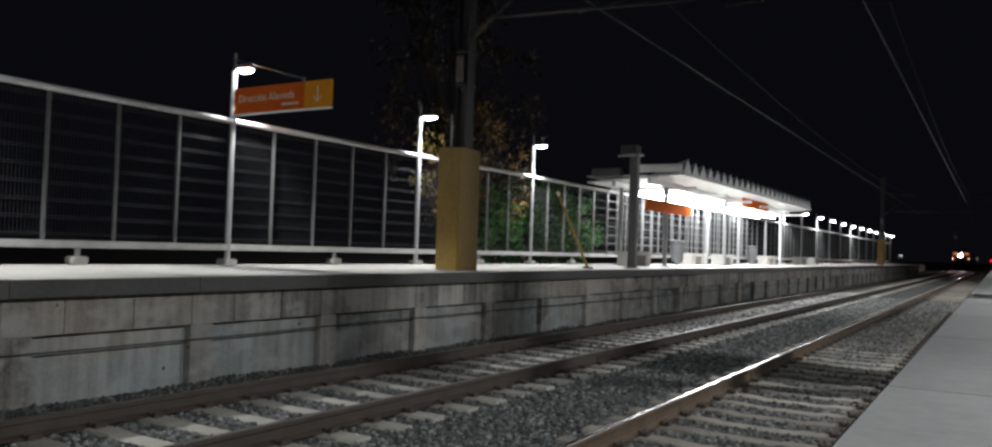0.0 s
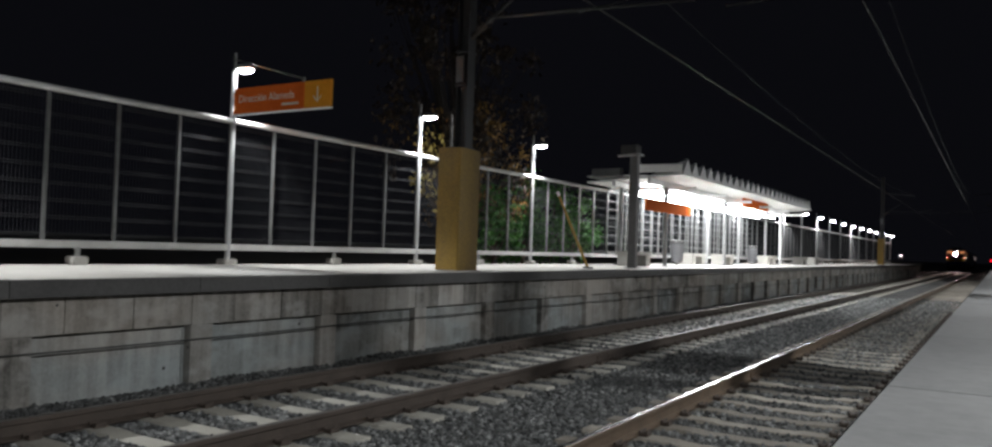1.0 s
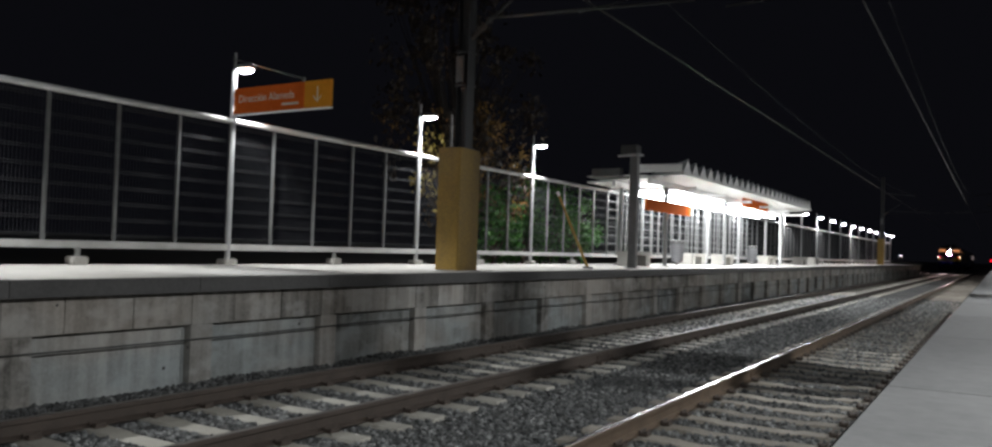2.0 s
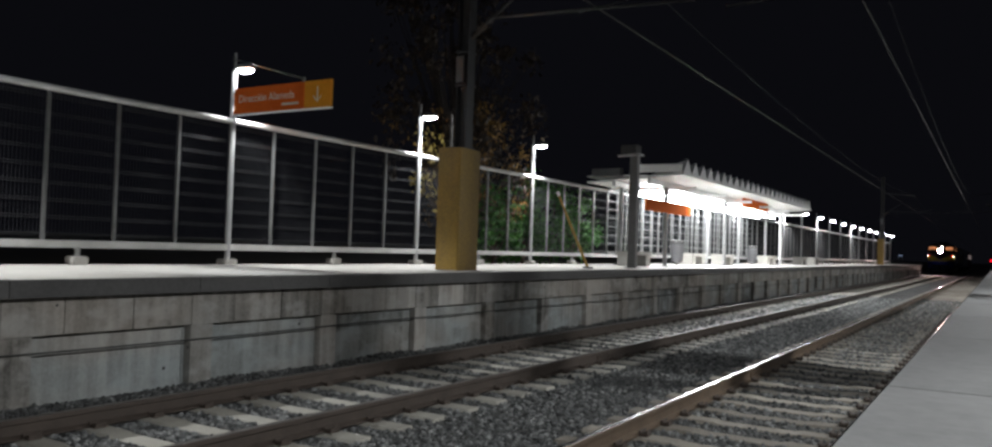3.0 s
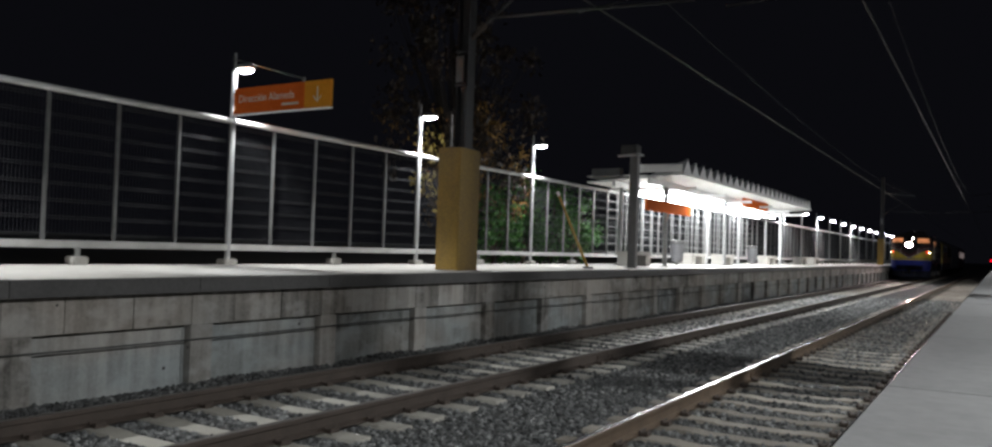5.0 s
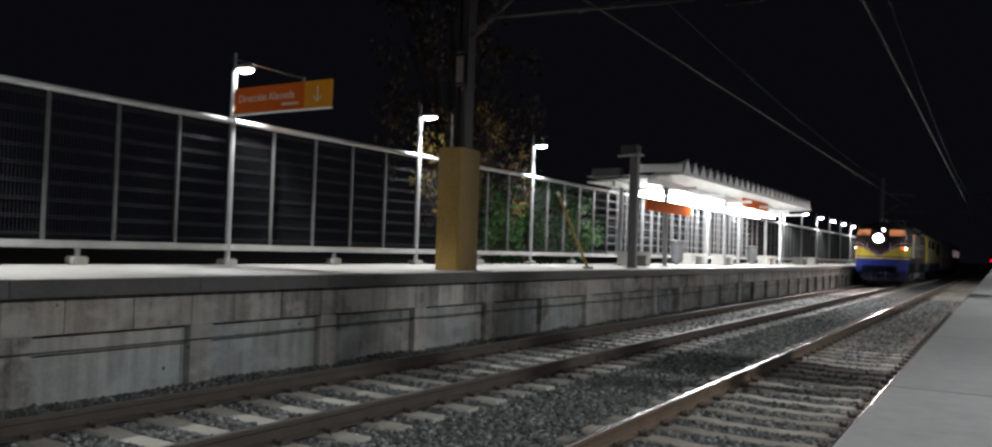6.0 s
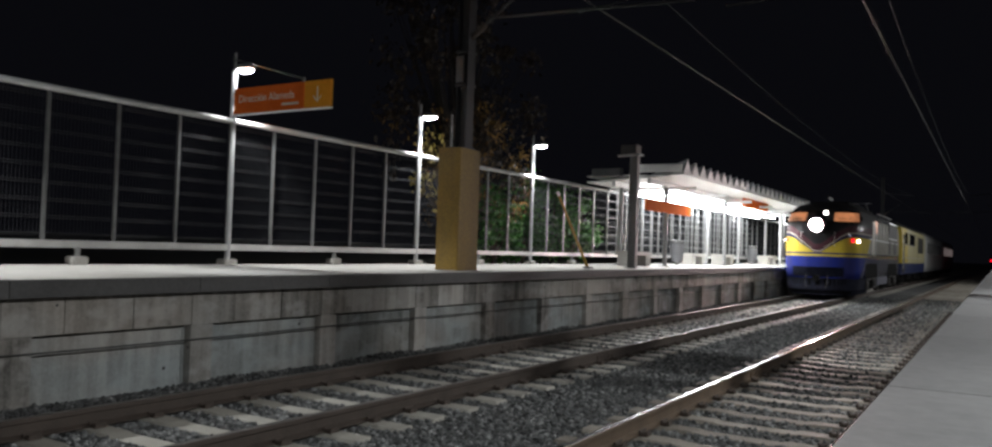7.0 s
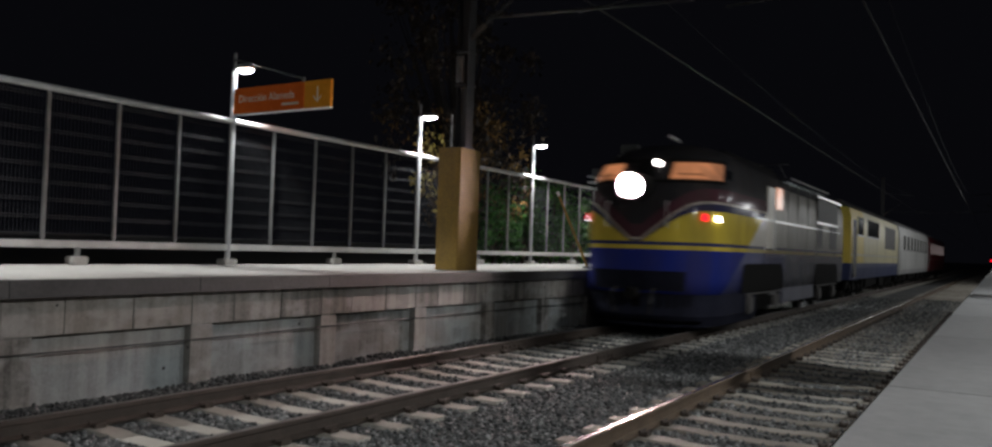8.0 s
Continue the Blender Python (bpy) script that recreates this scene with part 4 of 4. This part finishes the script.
def first_loco(wheels):
    ob = thing("electric_locomotive", "blue and yellow streamlined locomotive with cream sides, headlight lit", "locomotive", "vehicles of the train", at=(TRACK_FAR, 0, 0))
    bm = shell(LEVELS, LOCO_LEN)
    body = part("body", bm, LIVERY, ob, smooth=False)
    body.data.polygons.foreach_set("use_smooth", [True] * len(body.data.polygons))
    part("front_skirt", shell([(0.27, 1.30, 0.28, 1.5), (0.5, 1.42, 0.14, 1.5), (0.94, 1.45, 0.09, 1.55)], 4.2), SKIRT, ob, "dark grimy blue front skirt")
    part("buffer_beam", nose_patch(-34, 34, 1.0, 1.40, 0.02, 14, 3), SKIRT, ob, "dark grimy buffer beam")
    part("coupler", bm_rod((0, -0.35, 0.95), (0, 0.4, 0.95), 0.12, n=12), UNDER, ob)
    for k in range(-6, 7):
        part("pilot_bar", nose_patch_low(k * 6.5 - 1.2, k * 6.5 + 1.2), UNDER, ob)
    part("pilot_rail", nose_patch_low(-52, 52, 0.34, 0.42), UNDER, ob)
    for s in (-1, 1):
        part("air_hose", tube([(s * 0.4, 0.1, 1.05), (s * 0.42, -0.12, 0.98), (s * 0.42, -0.18, 0.75), (s * 0.36, -0.1, 0.55)], 0.03, 8), BLACK, ob)
        part("nose_grab", tube([(s * 0.62, 0.12, 2.25), (s * 0.64, 0.0, 2.3), (s * 0.64, 0.0, 2.75), (s * 0.62, 0.14, 2.8)], 0.014, 6), BRIGHT, ob)
        part("wiper", nose_patch(20 * s, 44 * s, 3.36, 3.385, 0.045, 6, 1), BLACK, ob)
        part("side_board", nose_patch(74 * s, 84 * s, 3.32, 3.52, 0.03, 3, 2), GLASS, ob)
        part("cab_step", bm_box(s * 1.42 - 0.1, s * 1.42 + 0.1, 4.9, 5.5, 0.5, 0.56, bevel=0.01), STEEL, ob)
        part("cab_step", bm_box(s * 1.45 - 0.08, s * 1.45 + 0.08, 4.9, 5.5, 0.82, 0.87, bevel=0.01), STEEL, ob)
        for y in (6.9, 8.2, 9.6, 10.9):
            part("panel_seam", bm_box(s * 1.475 - 0.012, s * 1.475 + 0.012, y - 0.012, y + 0.012, 1.9, 3.7), GRILLE, ob)
    part("cab_door", bm_box(HALF - 0.02, HALF + 0.01, 4.72, 5.5, 1.95, 3.45, bevel=0.004), LIVERY_SIDE, ob)
    for y in (5.4, 7.6, 9.8, 13.0):
        part("roof_fan", bm_rod((0, y, 4.1), (0, y, 4.36), 0.42, n=20), UNDER, ob)
    for s in (-1, 1):
        part("windshield", nose_patch(15 * s, 70 * s, 3.27, 3.64, 0.012), CABLIT, ob, "windscreen glowing orange from the cab light")
        part("windshield_sill", nose_patch(4 * s, 74 * s, 3.19, 3.25, 0.035), UNDER, ob)
        part("windshield_brow", nose_patch(4 * s, 74 * s, 3.66, 3.72, 0.04), UNDER, ob)
        red = part("marker_light", nose_patch(48 * s, 54 * s, 2.42, 2.56, 0.05, 3, 2), REDL, ob, "red marker light")
        part("marker_lamp_white", nose_patch(64 * s, 70 * s, 2.42, 2.53, 0.05, 3, 2), WHITEL, ob, "white marker light")
    bez = bmesh.new()
    ring = [(0.29, 0.5), (0.29, -0.36), (0.25, -0.38)]
    turns = [[bez.verts.new((r * math.cos(k * math.pi / 14), q, 3.08 + r * math.sin(k * math.pi / 14))) for k in range(28)] for r, q in ring]
    for a, b in zip(turns, turns[1:]):
        for k in range(28):
            bez.faces.new((a[k], a[(k + 1) % 28], b[(k + 1) % 28], b[k]))
    bmesh.ops.recalc_face_normals(bez, faces=bez.faces)
    house = part("headlight_housing", bez, UNDER, ob)
    bowl = bmesh.new()
    turns = [[bowl.verts.new((r * math.cos(k * math.pi / 14), q, 3.08 + r * math.sin(k * math.pi / 14))) for k in range(28)]
             for r, q in ((0.25, -0.38), (0.243, -0.24), (0.22, -0.09), (0.19, 0.02), (0.16, 0.06))]
    for a, b in zip(turns, turns[1:]):
        for k in range(28):
            bowl.faces.new((a[k], b[k], b[(k + 1) % 28], a[(k + 1) % 28]))
    bowl.faces.new(turns[-1])
    part("reflector", bowl, REFLECT, house, "bright reflector bowl", smooth=True)
    part("headlight", lens(0, 0.01, 3.08, 0.14, 0.03), HEADL, house, "blazing white headlight lamp")
    part("roof_lamp", lens(0.2, 0.60, 3.62, 0.07, 0.12), WHITEL, ob, "small white roof lamp")
    part("centre_post", nose_patch(-4, 4, 3.28, 3.73, 0.03), UNDER, ob)
    part("horn", bm_rod((0.25, 1.7, 4.22), (0.25, 1.2, 4.25), 0.04, n=10), BRIGHT, ob)
    part("roof_box", bm_box(-0.6, 0.6, 4.2, 9.4, 4.08, 4.3, bevel=0.06), UNDER, ob)
    side_panel(ob, "cab_window", 5.6, 6.3, 2.95, 3.5, CABLIT, "cab side window with warm light")
    side_panel(ob, "side_grille", 11.1, 14.7, 2.9, 3.6, GRILLE)
    side_panel(ob, "side_door", 11.1, 12.0, 2.05, 2.8, GRILLE)
    side_panel(ob, "side_door", 13.2, 14.6, 2.05, 2.8, GRILLE)
    side_panel(ob, "grille_trim", 11.1, 15.5, 3.62, 3.68, BRIGHT)
    side_panel(ob, "grille_trim", 11.1, 14.9, 2.82, 2.87, BRIGHT)
    side_panel(ob, "belt_trim", 3.6, 15.3, 2.62, 2.66, BRIGHT)
    for s in (-1, 1):
        part("roof_rail", bm_rod((s * 1.22, 8.5, 3.98), (s * 1.22, 14.3, 3.98), 0.03, n=8), BRIGHT, ob)
        part("handrail", bm_rod((s * 1.53, 5.2, 1.9), (s * 1.53, 5.2, 3.3), 0.018, n=8), BRIGHT, ob)
        part("lower_skirt", bm_box(s * 1.42 - 0.05, s * 1.42 + 0.05, 6.6, 10.7, 0.56, 0.96, bevel=0.02), SIDESKIRT, ob)
    part("pantograph", bm_rod((-0.7, 10.6, 4.62), (0.7, 10.6, 4.62), 0.02, n=8), STEEL, ob)
    for s in (-1, 1):
        part("pantograph_arm", bm_rod((s * 0.5, 11.6, 4.1), (s * 0.4, 10.7, 4.6), 0.02, n=8), STEEL, ob)
    # Raised dark plates stand for the shade inside the bogie openings.
    for y0, y1 in ((2.5, 6.5), (10.8, 14.9)):
        for s in (-1, 1):
            part("bogie_opening", arch_panel(s, y0, y1, 0.94, 1.58), UNDER, ob)
            for d in (0.75, 3.25):
                part("axle_box", bm_box(s * 1.46 - 0.06, s * 1.46 + 0.06, y0 + d - 0.2, y0 + d + 0.2, 0.46, 0.86, bevel=0.04), WHEELS, ob)
            for d in (1.55, 2.0, 2.45):
                part("spring", bm_rod((s * 1.4, y0 + d, 0.5), (s * 1.4, y0 + d, 0.94), 0.1, n=10), UNDER, ob)
            part("brake_pipe", bm_rod((s * 1.5, y0 + 0.3, 0.9), (s * 1.5, y1 - 0.3, 0.9), 0.02, n=6), WHEELS, ob)
    bogie(ob, 4.3, WHEEL_ME, wheels)
    bogie(ob, 12.6, WHEEL_ME, wheels)
    return ob


def wagon(name, label, category, length, paint, wheels, windows, lit, door=True):
    ob = thing(name, label, category, "vehicles of the train", at=(TRACK_FAR, 0, 0))
    bm = bmesh.new()
    prof = [(-1.42, 0.95), (-1.46, 1.4), (-1.47, 3.3), (-1.38, 3.72), (-1.1, 4.0), (-0.55, 4.13), (0.55, 4.13), (1.1, 4.0), (1.38, 3.72), (1.47, 3.3), (1.46, 1.4), (1.42, 0.95)]
    a = [bm.verts.new((x, 0, z)) for x, z in prof]
    b = [bm.verts.new((x, length, z)) for x, z in prof]
    for i in range(len(prof)):
        k = (i + 1) % len(prof)
        bm.faces.new((a[i], b[i], b[k], a[k]))
    bm.faces.new(a), bm.faces.new(b[::-1])
    bmesh.ops.recalc_face_normals(bm, faces=bm.faces)
    part("body", bm, paint, ob)
    part("underframe", bm_box(-1.2, 1.2, 0.6, length - 0.6, 0.55, 0.94, bevel=0.05), UNDER, ob)
    part("gangway", bm_box(-0.6, 0.6, -0.35, 0.0, 1.0, 3.4, bevel=0.04), BLACK, ob)
    for y0, y1, z0, z1 in windows:
        side_panel(ob, "window", y0, y1, z0, z1, lit, x=1.47, proud=0.014)
        side_panel(ob, "window_sill", y0 - 0.05, y1 + 0.05, z0 - 0.06, z0 - 0.01, BRIGHT, x=1.47, proud=0.03)
    for y in np.linspace(2.5, length - 2.5, 5):
        part("roof_vent", bm_box(-0.35, 0.35, y - 0.3, y + 0.3, 4.1, 4.28, bevel=0.05), UNDER, ob)
    for y in (length * 0.36, length * 0.64):
        part("equipment_box", bm_box(-1.32, 1.32, y - 0.9, y + 0.9, 0.5, 0.93, bevel=0.04), UNDER, ob)
    side_panel(ob, "belt_line", 0.1, length - 0.1, 1.9, 1.95, BRIGHT, x=1.466, proud=0.012)
    if door:
        side_panel(ob, "door", 0.5, 1.4, 1.05, 3.3, GRILLE, x=1.465, proud=0.02)
        side_panel(ob, "side_grille", 11.0, 15.5, 2.3, 3.4, GRILLE, x=1.468, proud=0.015)
    for s in (-1, 1):
        part("handrail", bm_rod((s * 1.51, 0.35, 1.2), (s * 1.51, 0.35, 3.0), 0.018, n=8), BRIGHT, ob)
    bogie(ob, 3.2, WHEEL_ME, wheels)
    bogie(ob, length - 3.2, WHEEL_ME, wheels)
    return ob


WHEELSETS, REST = [], []
TRAIN = []
TRAIN.append((first_loco(WHEELSETS), 0.0))
TRAIN.append((wagon("second_locomotive", "cream locomotive with a yellow cab end behind the first, dim", "locomotive", 17.2, UNIT2, REST, [(1.7, 3.3, 2.75, 3.45), (4.6, 8.4, 2.75, 3.45)], GLASS), 18.0))
COACH_W = [(2.2 + 2.4 * i, 3.6 + 2.4 * i, 2.4, 3.25) for i in range(8)]
TRAIN.append((wagon("passenger_coach", "pale white passenger coach with dim windows", "coach", 22.5, COACHW, REST, COACH_W, DIMWIN, False), 36.0))
TRAIN.append((wagon("passenger_coach", "maroon passenger coach with lit windows", "coach", 22.5, COACHR, REST, COACH_W, COACHLIT, False), 59.3))

# ---- distant signal and dark far wall of trees ----
sig = thing("signal_post", "railway signal post showing a red light", "signal", at=(-0.62, 110.5, -0.2))
part("pole", bm_rod((0, 0, 0), (0, 0, 2.6), 0.06, n=10), STEEL, sig)
part("signal_head", bm_box(-0.16, 0.16, -0.1, 0.12, 1.9, 2.7, bevel=0.05), BLACK, sig)
part("red_lens", lens(0, -0.14, 2.26, 0.12, 0.05), REDL, sig, "glowing red lens")


panel = thing("light_panel", "small bluish lit panel at the far platform end", "panel", at=(-11.3, 119, PLAT_Z))
part("panel_face", bm_box(-0.05, 0.05, 2.0, 7.0, 1.0, 1.16, bevel=0.02), glowing("bluish_panel", (0.5, 0.65, 1.0), 0.16), panel)
for y in (2.3, 6.7):
    part("leg", bm_box(-0.04, 0.04, y - 0.04, y + 0.04, -1.5, 1.01, bevel=0.008), STEEL, panel)


def motions():
    """The train runs in along the far track and brakes slightly; its wheels roll."""
    rows = []
    for k in range(17):
        t = k * 0.5
        rows.append((t, 15.45 + 19.2 * (8 - t) + 0.25 * (8 - t) ** 2))
    for ob, back in TRAIN:
        walk(ob, [(t, pose(TRACK_FAR, y + back, 0)) for t, y in rows])
    for w in WHEELSETS + REST:
        x, y, z = w.location
        w_rows = []
        for k in range(241):
            t = k / 30
            way = 19.2 * (8 - t) + 0.25 * (8 - t) ** 2
            w_rows.append((t, pose(x, y, z) @ Matrix.Rotation(-way / 0.53, 4, "X")))
        walk(w, w_rows)


motions()
